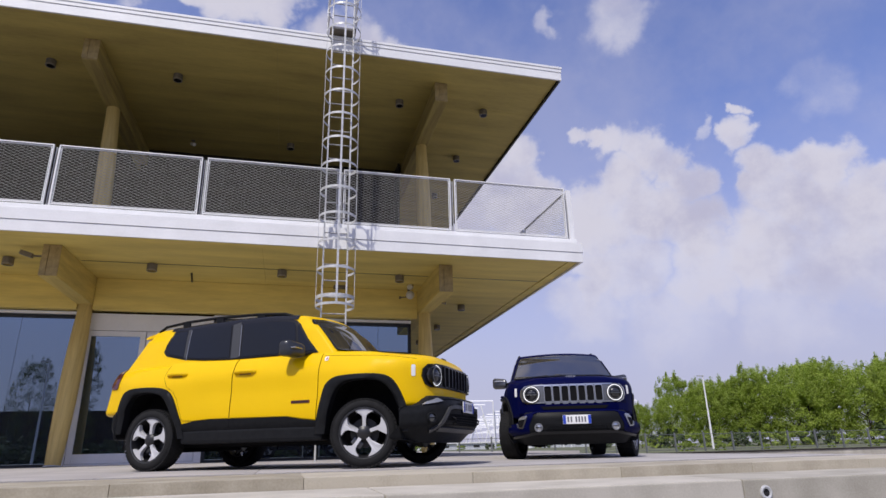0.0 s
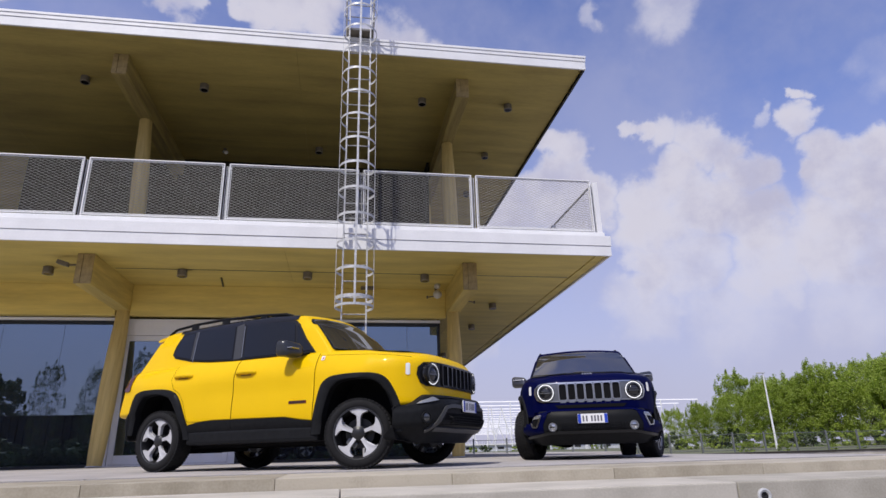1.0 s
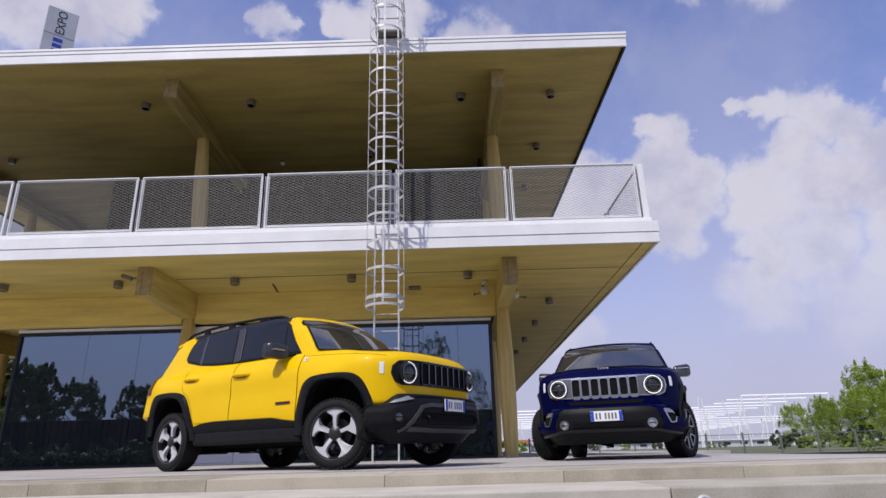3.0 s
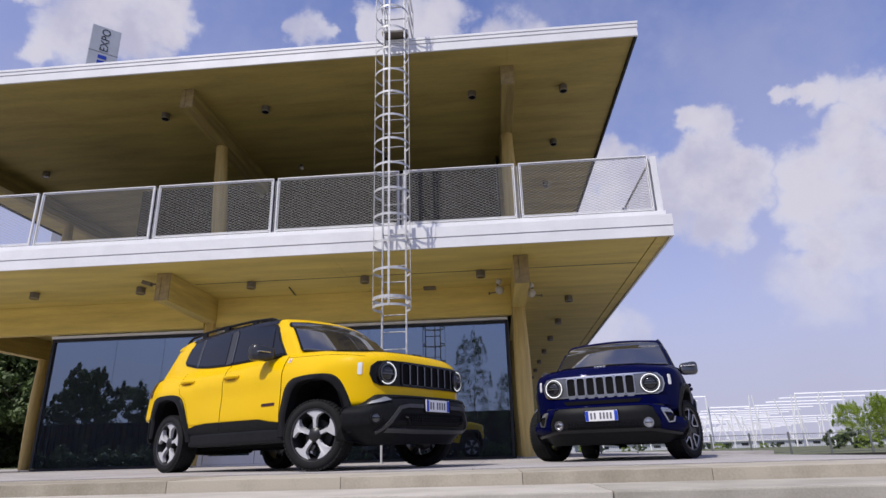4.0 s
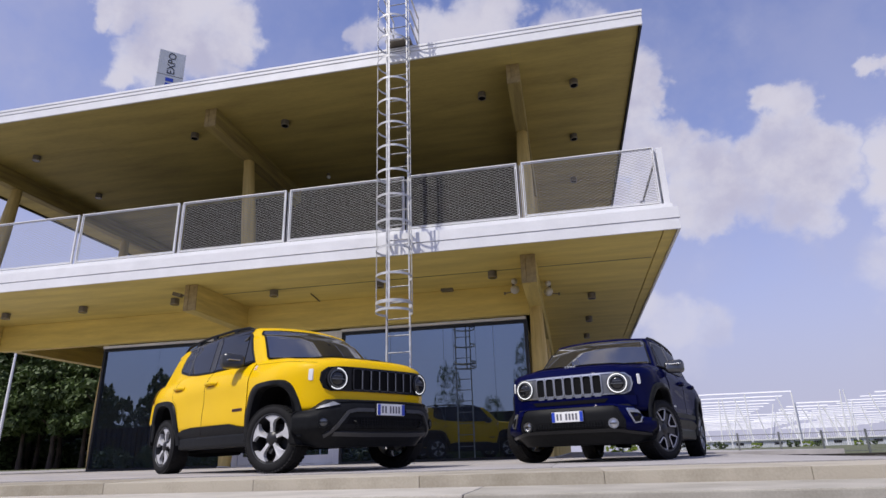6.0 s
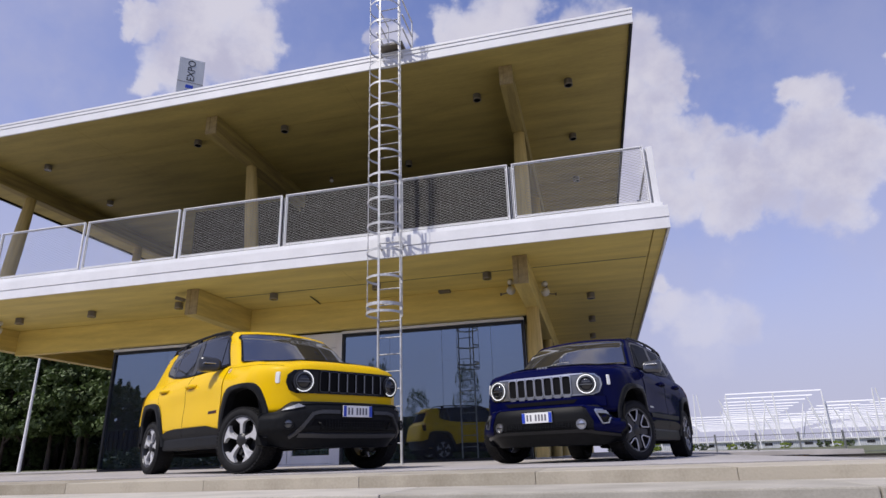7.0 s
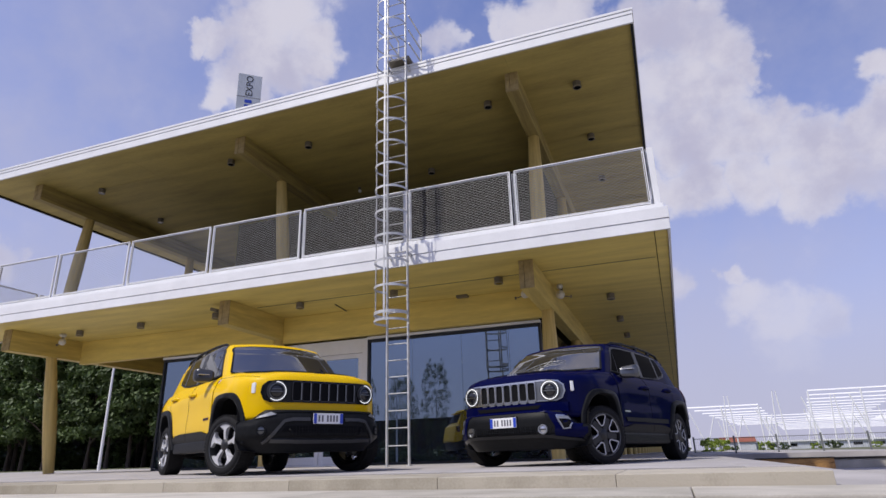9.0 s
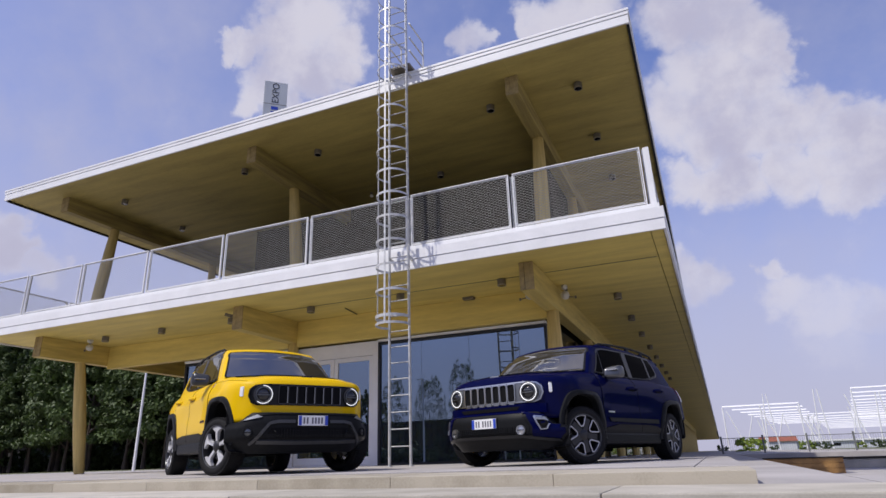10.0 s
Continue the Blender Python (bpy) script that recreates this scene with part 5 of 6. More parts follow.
        # tail lamp, seen at the corner
        bm = shell.patch(shifted(rounded_rect(0.055, 0.12, 0.03), -1.90, 1.02), way, 0.012, 0.02)
        part("tail_lamp", bm, REDLENS, t, "dark red tail lamp")
        # badge
        if style == "yellow":
            bm = shell.patch(shifted(rounded_rect(0.108, 0.014, 0.004), 0.605, 0.652), way, 0.012, 0.006)
            bd = part("side_badge", bm, BADGERED, t, "dark red side badge")
            for k in range(8):
                bm = shell.patch(shifted(rounded_rect(0.009, 0.010, 0.002), 0.523 + 0.0235 * k, 0.652), way, 0.0135, 0.003)
                part("badge_bar", bm, INK, bd, "black bar")
            bm = shell.patch(shifted(rounded_rect(0.020, 0.022, 0.006), 0.865, 1.075), way, 0.008, 0.006)
            wb = part("wing_badge", bm, PLATEWHITE, t, "small white and red wing badge")
            bm = shell.patch(shifted([(-0.012, -0.014), (0.014, -0.010), (0.006, 0.016)], 0.865, 1.075), way, 0.0095, 0.003)
            part("badge_mark", bm, BADGEPINK, wb, "red mark")
        else:
            bm = shell.patch([(-0.80, 0.545), (0.66, 0.545), (0.70, 0.590), (-0.80, 0.600)], way, 0.020, 0.016)
            part("side_moulding", bm, GREYPLASTIC, t, "grey side moulding", smooth=40)
            bm = shell.patch(shifted(rounded_rect(0.085, 0.010, 0.004), 0.60, 0.665), way, 0.011, 0.005)
            part("side_badge", bm, CHROME, t, "small chrome side badge")
        # side marker by the headlamp
        bm = shell.patch(shifted(rounded_rect(0.012 if style == "blue" else 0.016, 0.056, 0.011), 1.785, 0.912), way, 0.008, 0.02)
        part("side_marker", bm, PLATEWHITE, t, "white side marker lamp")
    # glass at front and back
    half = [(0.715, 1.13), (0.712, 1.20), (0.66, 1.36), (0.603, 1.530), (0.575, 1.560), (0.40, 1.577)]
    outer = [(0.735, 1.11), (0.733, 1.20), (0.678, 1.36), (0.620, 1.535), (0.590, 1.568), (0.40, 1.586)]
    wsp = half + [(0.0, 1.585)] + [(-y, z) for y, z in half[::-1]]
    part("windscreen_frame", shell.patch(up(outer + [(0.0, 1.594)] + [(-y, z) for y, z in outer[::-1]]), "front", 0.0065, 0.006, 0.035), PLASTIC, t, "black windscreen edge", smooth=40)
    part("windscreen", shell.patch(up(wsp), "front", 0.011, 0.003, 0.03), WINDSCREEN, t, "dark reflecting windscreen", smooth=60)
    part("rear_window", shell.patch([(-0.60, 1.20), (0.60, 1.20), (0.53, 1.482), (-0.53, 1.482)], "back", 0.006, 0.004), CARGLASS_DARK, t, "dark rear window", smooth=40)
    # roof skin, down over the cant rails
    bm = cab_copy
    for co, no in (((0, 0, 1.572 if style == "yellow" else 1.572), (0, 0, -1)), ((0.375, 0, 0), (1, 0, 0)), ((-1.37, 0, 0), (-1, 0, 0))):
        bmesh.ops.bisect_plane(bm, geom=bm.verts[:] + bm.edges[:] + bm.faces[:], plane_co=co, plane_no=no, dist=1e-5, clear_outer=True)
    bm.normal_update()
    for v in bm.verts:
        v.co += v.normal * 0.007
    part("roof_panel", bm, BLACKPAINT if style == "yellow" else paint, t, "black roof panel" if style == "yellow" else "blue roof panel", smooth=40)
    bm = bmesh.new()
    prism(bm, up([(-1.60, 1.585), (-1.74, 1.560), (-1.80, 1.535), (-1.79, 1.520), (-1.60, 1.535)]), "y", -0.585, 0.585)
    part("roof_spoiler", bm, paint, t, smooth=40)
    for s in (1, -1):
        h0, n = shell.at(1.00, s * 0.55, "top")
        h1, n = shell.at(1.055, s * 0.08 - 0.15, "top")
        bm = bmesh.new()
        tube(bm, [h0 + Vector((0, 0, 0.022)), h1 + Vector((0, 0, 0.026))], 0.010, 6)
        part("wiper", bm, PLASTIC, t, "black wiper arm")
    # front face
    half = [(0.60, 0.757), (0.655, 0.785), (0.682, 0.86), (0.672, 0.93), (0.625, 0.972), (0.5, 0.982)]
    face = half + [(-y, z) for y, z in half[::-1]]
    gm = GRILLEBLACK if style == "yellow" else GRILLESILVER
    grille = part("grille", shell.patch(face, "front", 0.008, 0.02, 0.05), gm, t, "gloss black seven slot grille panel" if style == "yellow" else "satin silver seven slot grille panel", smooth=40)
    bm = shell.strip(face + [face[0]], "front", 0.014, 0.016, 0.016, 0.04)
    part("grille_edge", bm, GRILLEBLACK if style == "yellow" else CHROME, grille, "raised panel edge", smooth=40)
    for k in range(7):
        y = (k - 3) * 0.1105
        bm = shell.patch(shifted(rounded_rect(0.044, 0.097, 0.018), y, 0.868), "front", 0.011, 0.012, 0.05)
        part("grille_slot", bm, SEAM, grille, "dark slot")
        ring = shifted(rounded_rect(0.049, 0.102, 0.022), y, 0.868)
        bm = shell.strip(ring + [ring[0]], "front", 0.012 if style == "blue" else 0.010, 0.026, 0.020, 0.03)
        part("slot_frame", bm, CHROME if style == "blue" else RIBBLACK, grille, "slot surround")
        if style == "yellow":
            bm = shell.strip([(y + 0.050, 0.775), (y + 0.0505, 0.96)], "front", 0.006, 0.029, 0.006)
            part("slot_rib", bm, RIBGREY, grille, "pale rib edge")
    if style == "blue":
        for k in range(7):
            bm = shell.patch(shifted([(-0.040, -0.008), (0.030, -0.012), (0.036, 0.008), (-0.032, 0.010)], (k - 3) * 0.1105, 0.742), "front", 0.024, 0.02, 0.05)
            part("grille_tooth", bm, CHROME, grille, "small chrome tab under a slot")
    for s in (1, -1):
        y0, z0 = s * 0.548, 0.870
        h, n = shell.at(y0, z0, "front")
        lamp_e = new("headlamp")
        lamp_e.parent = t
        lamp_e["label"] = "round headlamp with a white ring light"
        lamp_e.matrix_basis = pose(h.x + 0.006, y0, z0, 0, 0, s * 10)
        bm = bmesh.new()
        disc(bm, (-0.03, 0, 0), "front", 0, 0.114, 0.046, 40)
        part("lamp_bowl", bm, LAMPLENS, lamp_e, "dark lamp bowl")
        bm = bmesh.new()
        lathe(bm, [(0.110, 0.0), (0.117, 0.0), (0.119, 0.024), (0.112, 0.026)], 40, "x", closed=True)
        part("lamp_rim", bm, GRILLEBLACK if style == "yellow" else GREYALLOY, lamp_e, "round lamp rim", smooth=True)
        bm = bmesh.new()
        lo_a, hi_a = (0, 360) if style == "blue" else (-130, 100)
        arc = [(0.018, 0.100 * math.cos(radians(a)), 0.100 * math.sin(radians(a))) for a in range(lo_a, hi_a + 1, 8)]
        tube(bm, arc, 0.0062, 6, up=(1, 0, 0))
        part("ring_light", bm, RINGLIGHT, lamp_e, "white ring light", smooth=True)
        bm = bmesh.new()
        lathe(bm, [(0.088, 0.012), (0.086, 0.030), (0.078, 0.032), (0.074, 0.02)], 32, "x", closed=True)
        part("bezel", bm, GREYALLOY, lamp_e, "grey inner bezel", smooth=True)
        bm = bmesh.new()
        lathe(bm, [(0.07, 0.016), (0.06, 0.026), (0.04, 0.034), (0.005, 0.037)], 24, "x")
        part("projector", bm, LAMPLENS, lamp_e, "projector lens", smooth=True)
        bm = bmesh.new()
        box(bm, 0.024, 0.038, -0.07, 0.07, -0.012, -0.003, 0.002)
        box(bm, 0.024, 0.040, -0.045, 0.045, 0.018, 0.024, 0.002)
        part("lamp_bar", bm, GREYALLOY, lamp_e, "grey bar")
    # bonnet badge: plain strokes
    h, n = shell.at(1.86, 0, "top")
    bm = bmesh.new()
    for k, wd in ((-0.066, 0.020), (-0.036, 0.026), (-0.001, 0.026), (0.034, 0.030)):
        box(bm, h.x - 0.006, h.x + 0.010, k, k + wd, h.z - 0.006, h.z + 0.013, 0.003)
    part("bonnet_badge", bm, CHROME if style == "blue" else INK, t, "small bonnet badge")
    bumper(t, shell, paint, style)
    # wheels
    for x, y, st in ((1.285, 0.785, steer), (1.285, -0.785, steer), (-1.285, 0.785, 0), (-1.285, -0.785, 0)):
        wheel(t, x, y, st, style, ride, (54 if x > 0 else 48) if style == "yellow" else 6 + 23 * (x > 0))
    return t


def bumper(t, shell, paint, style):
    yellow = style == "yellow"
    hi = 0.668 if yellow else 0.640

    def bw(u, v, w2):
        z = 0.225 + (hi - 0.225) * (w2 + 1) / 2
        wide = 0.885 - 0.05 * smooth01(0.40, 0.23, z)
        nose = 2.105 - 0.40 * (v * v) ** 2
        x = 1.69 + (nose - 1.69) * (u + 1) / 2
        x -= 0.16 * smooth01(0.42, 0.22, z) * smooth01(-0.5, 1, u)
        x -= 0.03 * smooth01(0.56, 0.66, z) * smooth01(0.2, 1, u)
        # the top edge falls along the flank towards the arch
        top = smooth01(-0.2, 1.0, w2)
        z -= (0.105 if yellow else 0.15) * smooth01(0.72, 0.88, abs(v)) * top
        z += 0.03 * smooth01(0.70, 0.95, abs(v)) * smooth01(0.40, 0.23, z)
        return (x, v * wide, z)
    sk = soft_box(0.17, 0.9, 0.2, 0.04, 8, 34, 12, bw)
    bshell = Shell(sk)
    bump = part("front_bumper", sk, PLASTIC, t, "black plastic front bumper", smooth=40)

    def rear(u, v, w2):
        z = 0.34 + 0.32 * (w2 + 1) / 2
        x = -1.93 + 0.15 * u + 0.17 * (v * v) ** 1.6 * smooth01(1, -0.6, u) + 0.06 * smooth01(0.5, 0.34, z) * smooth01(1, -0.6, u)
        return (x, v * (0.875 - 0.05 * smooth01(0, -1, u)), z)
    part("rear_bumper", soft_box(0.15, 0.9, 0.2, 0.05, 6, 14, 6, rear), PLASTIC, t, "black plastic rear bumper", smooth=40)
    pz = 0.573 if yellow else 0.530
    h, n = bshell.at(0.0, pz, "front")
    plate = new("number_plate")
    plate.parent = t
    plate["label"] = "white number plate with blue end strips"
    plate.matrix_basis = pose(h.x + 0.016, 0, pz)
    bm = bmesh.new()
    box(bm, -0.02, 0.0, -0.19, 0.19, -0.064, 0.064, 0.004)
    part("plate_holder", bm, PLASTIC, plate, "black plastic plate holder")
    bm = bmesh.new()
    box(bm, 0.001, 0.012, -0.18, 0.18, -0.056, 0.056, 0.003)
    part("plate_body", bm, PLATEWHITE, plate)
    for a, b in ((-0.178, -0.142), (0.142, 0.178)):
        bm = bmesh.new()
        box(bm, 0.0125, 0.0145, a, b, -0.053, 0.053)
        part("plate_strip", bm, PLATEBLUE, plate, "blue end strip")
    for y0 in (-0.122, -0.082, -0.020, 0.018, 0.056, 0.094):
        bm = bmesh.new()
        box(bm, 0.0125, 0.014, y0, y0 + 0.020, -0.034, 0.034)
        part("plate_bar", bm, PLATEINK, plate, "dark bar")

    def mesh_bars(y0, y1, z0, z1, lift):
        bm = bmesh.new()
        n = int((y1 - y0) / 0.032)
        for k in range(n + 1):
            y = y0 + (y1 - y0) * k / n
            hh, n2 = bshell.at(y, (z0 + z1) / 2, "front")
            box(bm, hh.x + lift, hh.x + lift + 0.007, y - 0.0035, y + 0.0035, z0, z1)
        for z in (z0 + (z1 - z0) * k / 4 for k in range(1, 4)):
            for k in range(12):
                ya, yb = y0 + (y1 - y0) * k / 12, y0 + (y1 - y0) * (k + 1) / 12
                hh, n2 = bshell.at((ya + yb) / 2, z, "front")
                box(bm, hh.x + lift, hh.x + lift + 0.006, ya, yb, z - 0.003, z + 0.003)
        part("intake_mesh", bm, PLASTIC, bump)
    if yellow:
        # raised frame round the lower intake, splayed at its feet
        frame_line = [(-0.66, 0.335), (-0.60, 0.40), (-0.49, 0.545), (-0.40, 0.562), (-0.21, 0.562)]
        for s in (1, -1):
            bm = bshell.strip([(s * y, z) for y, z in frame_line], "front", 0.030, 0.022, 0.03, 0.03)
            part("bumper_moulding", bm, MOULDGREY, bump, "dark grey raised moulding", smooth=40)
        bm = bshell.strip([(-0.60, 0.355), (-0.3, 0.345), (0.3, 0.345), (0.60, 0.355)], "front", 0.034, 0.020, 0.03, 0.04)
        part("bumper_moulding", bm, MOULDGREY, bump, "dark grey raised moulding", smooth=40)
        bm = bshell.patch([(-0.54, 0.385), (0.54, 0.385), (0.47, 0.495), (-0.47, 0.495)], "front", 0.003, 0.006)
        part("air_intake", bm, SEAM, bump, "black mesh intake")
        mesh_bars(-0.36, 0.36, 0.392, 0.490, 0.005)
        bm = bshell.strip([(-0.80, 0.565), (-0.68, 0.600), (-0.60, 0.638), (-0.45, 0.648), (0.45, 0.648), (0.60, 0.638), (0.68, 0.600), (0.80, 0.565)], "front", 0.016, 0.010, 0.012, 0.03)
        part("bumper_crease", bm, GREYPLASTIC, bump, "dark grey upper lip", smooth=40)
        for s in (1, -1):
            bm = bshell.patch([(s * 0.56, 0.612), (s * 0.67, 0.588), (s * 0.73, 0.575), (s * 0.70, 0.602), (s * 0.61, 0.638)][::s], "front", 0.014, 0.02, 0.03)
            part("bumper_flash", bm, FLASHGREY, bump, "grey corner flash")
            tow = bmesh.new()
            hh, n = bshell.at(s * 0.44, 0.43, "front")
            tube(tow, [(hh.x - 0.01, s * 0.40, 0.40), (hh.x + 0.035, s * 0.41, 0.42), (hh.x + 0.035, s * 0.43, 0.45), (hh.x - 0.01, s * 0.44, 0.47)], 0.010, 8)
            part("tow_hook", tow, GREYPLASTIC, bump)
    else:
        # dark inset with plate, mesh and fog lamps over a pale blade
        bm = bshell.patch([(-0.56, 0.40), (0.56, 0.40), (0.585, 0.47), (0.50, 0.622), (-0.50, 0.622), (-0.585, 0.47)], "front", 0.006, 0.008, 0.04)
        part("bumper_inset", bm, GREYPLASTIC, bump, "dark grey bumper inset", smooth=40)
        bm = bshell.patch([(-0.40, 0.405), (0.40, 0.405), (0.43, 0.478), (-0.43, 0.478)], "front", 0.010, 0.006)
        part("air_intake", bm, SEAM, bump, "black mesh intake")
        mesh_bars(-0.39, 0.39, 0.409, 0.474, 0.011)
        bm = bshell.strip([(-0.80, 0.335), (-0.62, 0.362), (-0.5, 0.382), (0.5, 0.382), (0.62, 0.362), (0.80, 0.335)], "front", 0.026, 0.024, 0.03, 0.04)
        part("bumper_blade", bm, BLADEGREY, bump, "satin grey blade under the intake", smooth=40)
        bm = shell.patch([(-0.70, 0.63), (0.70, 0.63), (0.70, 0.735), (-0.70, 0.735)], "front", 0.030, 0.05)
        part("bumper_band", bm, paint, t, "blue painted bumper band", smooth=40)
        bm = shell.patch([(-0.40, 0.668), (0.40, 0.668), (0.44, 0.708), (-0.44, 0.708)], "front", 0.034, 0.02)
        part("upper_intake", bm, SEAM, t, "dark upper intake")
        bm = bshell.strip([(-0.60, 0.600), (-0.50, 0.630), (0.50, 0.630), (0.60, 0.600)], "front", 0.016, 0.012, 0.014, 0.03)
        part("bumper_crease", bm, paint, bump, "blue painted lip", smooth=40)
        for s in (1, -1):
            corner = [(s * 0.60, 0.37), (s * 0.80, 0.345), (s * 0.862, 0.40), (s * 0.862, 0.535), (s * 0.70, 0.600), (s * 0.53, 0.632), (s * 0.61, 0.47)]
            bm = bshell.patch(corner[::s], "front", 0.010, 0.012, 0.04)
            part("corner_panel", bm, paint, bump, "blue painted corner panel", smooth=40)
            rim = [(s * 0.685, 0.440), (s * 0.735, 0.448), (s * 0.765, 0.560), (s * 0.625, 0.585)]
            bm = bshell.strip([rim[3], rim[0], rim[1], rim[2], rim[3]], "front", 0.013, 0.022, 0.016, 0.02)
            part("corner_vent", bm, CHROME, bump, "chrome outlined corner vent")
            bm = bshell.patch([rim[3], (s * 0.765, 0.560), (s * 0.757, 0.530), (s * 0.633, 0.552)][::-s], "front", 0.020, 0.008, 0.03)
            part("corner_lamp", bm, FLASHGREY, bump, "grey lamp in the vent")
            bm = bshell.patch(rim[::s], "front", 0.014, 0.006)
            part("vent_back", bm, SEAM, bump)
    for s in (1, -1):
        yl, zl = (0.70, 0.452) if yellow else (0.492, 0.440)
        hh, n = bshell.at(s * yl, zl, "front")
        fog = new("fog_lamp")
        fog.parent = t
        fog["label"] = "small round fog lamp"
        fog.matrix_basis = pose(hh.x + 0.010, s * yl, zl, 0, 0, s * (34 if yellow else 12))
        bm = bmesh.new()
        disc(bm, (-0.01, 0, 0), "front", 0.040, 0.054, 0.026, 20)
        part("fog_ring", bm, PLASTIC if yellow else CHROME, fog, smooth=False)
        bm = bmesh.new()
        lathe(bm, [(0.042, 0.0), (0.040, 0.006), (0.02, 0.012), (0.004, 0.013)], 20, "x")
        part("fog_lens", bm, GREYALLOY if yellow else CHROME, fog, "clear lens over chrome", smooth=True)
        bm = bmesh.new()
        box(bm, 0.012, 0.016, -0.038, 0.038, -0.004, 0.004)
        part("fog_bar", bm, SEAM, fog, "dark bar")


CARGLASS_DARK = material("car_glass_dark", (0.0012, 0.0014, 0.002), 0.02, 0.0, 0.0, spec=0.5, ior=1.03)
CARGLASS_SIDE = material("car_glass_side", (0.004, 0.005, 0.006), 0.02, 0.0, 0.0, spec=0.5, ior=1.5)
WINDSCREEN = material("windscreen_glass", (0.026, 0.026, 0.027), 0.01, 0.0, 0.0, spec=0.5, ior=3.0)
WINDOWTRIM = material("window_trim", (0.006, 0.006, 0.007), 0.35, 0.0, 0.0, spec=0.3)
PILLAR = material("pillar_cover", (0.032, 0.033, 0.035), 0.4, 0.0, 0.0, spec=0.5)
DARKCAP = material("mirror_cap_dark", (0.06, 0.062, 0.065), 0.28, 0.6, 0.0)
MIRRORCAP = material("mirror_cap", (0.13, 0.132, 0.136), 0.3, 0.85, 0.02, 10)
GRILLEBLACK = material("grille_black", (0.004, 0.004, 0.005), 0.22, 0.0, 0.0, spec=0.25)
GRILLESILVER = material("grille_silver", (0.22, 0.225, 0.23), 0.35, 0.85, 0.02, 10)
RIBGREY = material("rib_grey", (0.30, 0.305, 0.31), 0.3, 0.85, 0.02, 10)
RIBBLACK = material("rib_black", (0.012, 0.012, 0.014), 0.25, 0.0, 0.0, spec=0.5)
FLASHGREY = material("flash_grey", (0.32, 0.325, 0.33), 0.35, 0.5, 0.03, 10)
BLADEGREY = material("blade_grey", (0.018, 0.0185, 0.020), 0.35, 0.4, 0.03, 10)
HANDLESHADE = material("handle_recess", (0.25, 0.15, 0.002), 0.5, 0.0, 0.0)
PLATEINK = material("plate_ink", (0.12, 0.12, 0.14), 0.5, 0.0, 0.0)
BADGEPINK = material("badge_red_mark", (0.5, 0.05, 0.04), 0.4, 0.0, 0.0)
MOULDGREY = material("moulding_grey", (0.040, 0.041, 0.044), 0.45, 0.0, 0.1, 20.0, 0.05, 150)
GREYPLASTIC = material("grey_plastic", (0.008, 0.0085, 0.0095), 0.5, 0.0, 0.1, 20.0, 0.05, 150, spec=0.14)

CAR_SIZE = Matrix.Diagonal((0.971, 0.971, 0.971, 1))
car("yellow_car", pose(0.405, 7.352, DECK_Z, 0, 0, -32.9) @ CAR_SIZE, "bright yellow compact off-road car with black cladding on the deck", YELLOW, "yellow", 20)
car("blue_car", pose(4.495, 9.131, DECK_Z - 0.045, 0, 0, -108.7) @ CAR_SIZE, "dark blue compact off-road car with chrome grille on the deck", BLUE, "blue", -22, 0.047)


# ---- trees and distance ----
def crown_mesh(name, seed, r, h, base, leaves, size, leaf_mat, clumps):
    """Clumps of small bent leaves round short limbs, thinner towards the outline."""
    rng = random.Random(seed)
    verts, faces = [], []
    lumps = []
    for k in range(clumps):
        a, q = rng.uniform(0, 2 * math.pi), rng.random()
        f = rng.random() ** 0.85
        zz = base + h * (0.03 + 0.93 * f)
        belly = math.sqrt(max(0.02, 1 - ((f - 0.36) / 0.68) ** 2))
        rad = r * belly * (0.25 + 0.75 * q ** 0.35) * rng.uniform(0.75, 1.05)
        lumps.append((rad * math.cos(a), rad * math.sin(a), zz, r * rng.uniform(0.13, 0.27), 0.75))
    # loose shoots that break the outline
    for k in range(clumps // 3):
        a = rng.uniform(0, 2 * math.pi)
        f = rng.uniform(0.45, 1.0)
        belly = math.sqrt(max(0.02, 1 - ((f - 0.36) / 0.68) ** 2))
        lumps.append((r * belly * math.cos(a), r * belly * math.sin(a), base + h * f + r * 0.1, r * rng.uniform(0.05, 0.09), 2.6))
    for k in range(leaves):
        x, y, z, lr, tall = lumps[rng.randrange(len(lumps))]
        d = Vector((rng.gauss(0, 1), rng.gauss(0, 1), rng.gauss(0, 1))).normalized() * lr * rng.random() ** 0.3
        d.z *= tall
        c = Vector((x, y, z)) + d
        n = (d.normalized() + Vector((rng.gauss(0, 0.6), rng.gauss(0, 0.6), rng.gauss(0.5, 0.6)))).normalized()
        u = n.orthogonal().normalized()
        u.rotate(Matrix.Rotation(rng.uniform(0, 6.28), 3, n))
        v = n.cross(u)
        s = size * rng.uniform(0.6, 1.3)
        o = len(verts)
        verts += [c - u * s, c + v * s * 0.55 + n * s * 0.12, c + u * s, c - v * s * 0.55 + n * s * 0.12]
        faces += [(o, o + 1, o + 2), (o, o + 2, o + 3)]
    me = bpy.data.meshes.new(name)
    me.from_pydata(verts, [], faces)
    me.materials.append(leaf_mat)
    return me


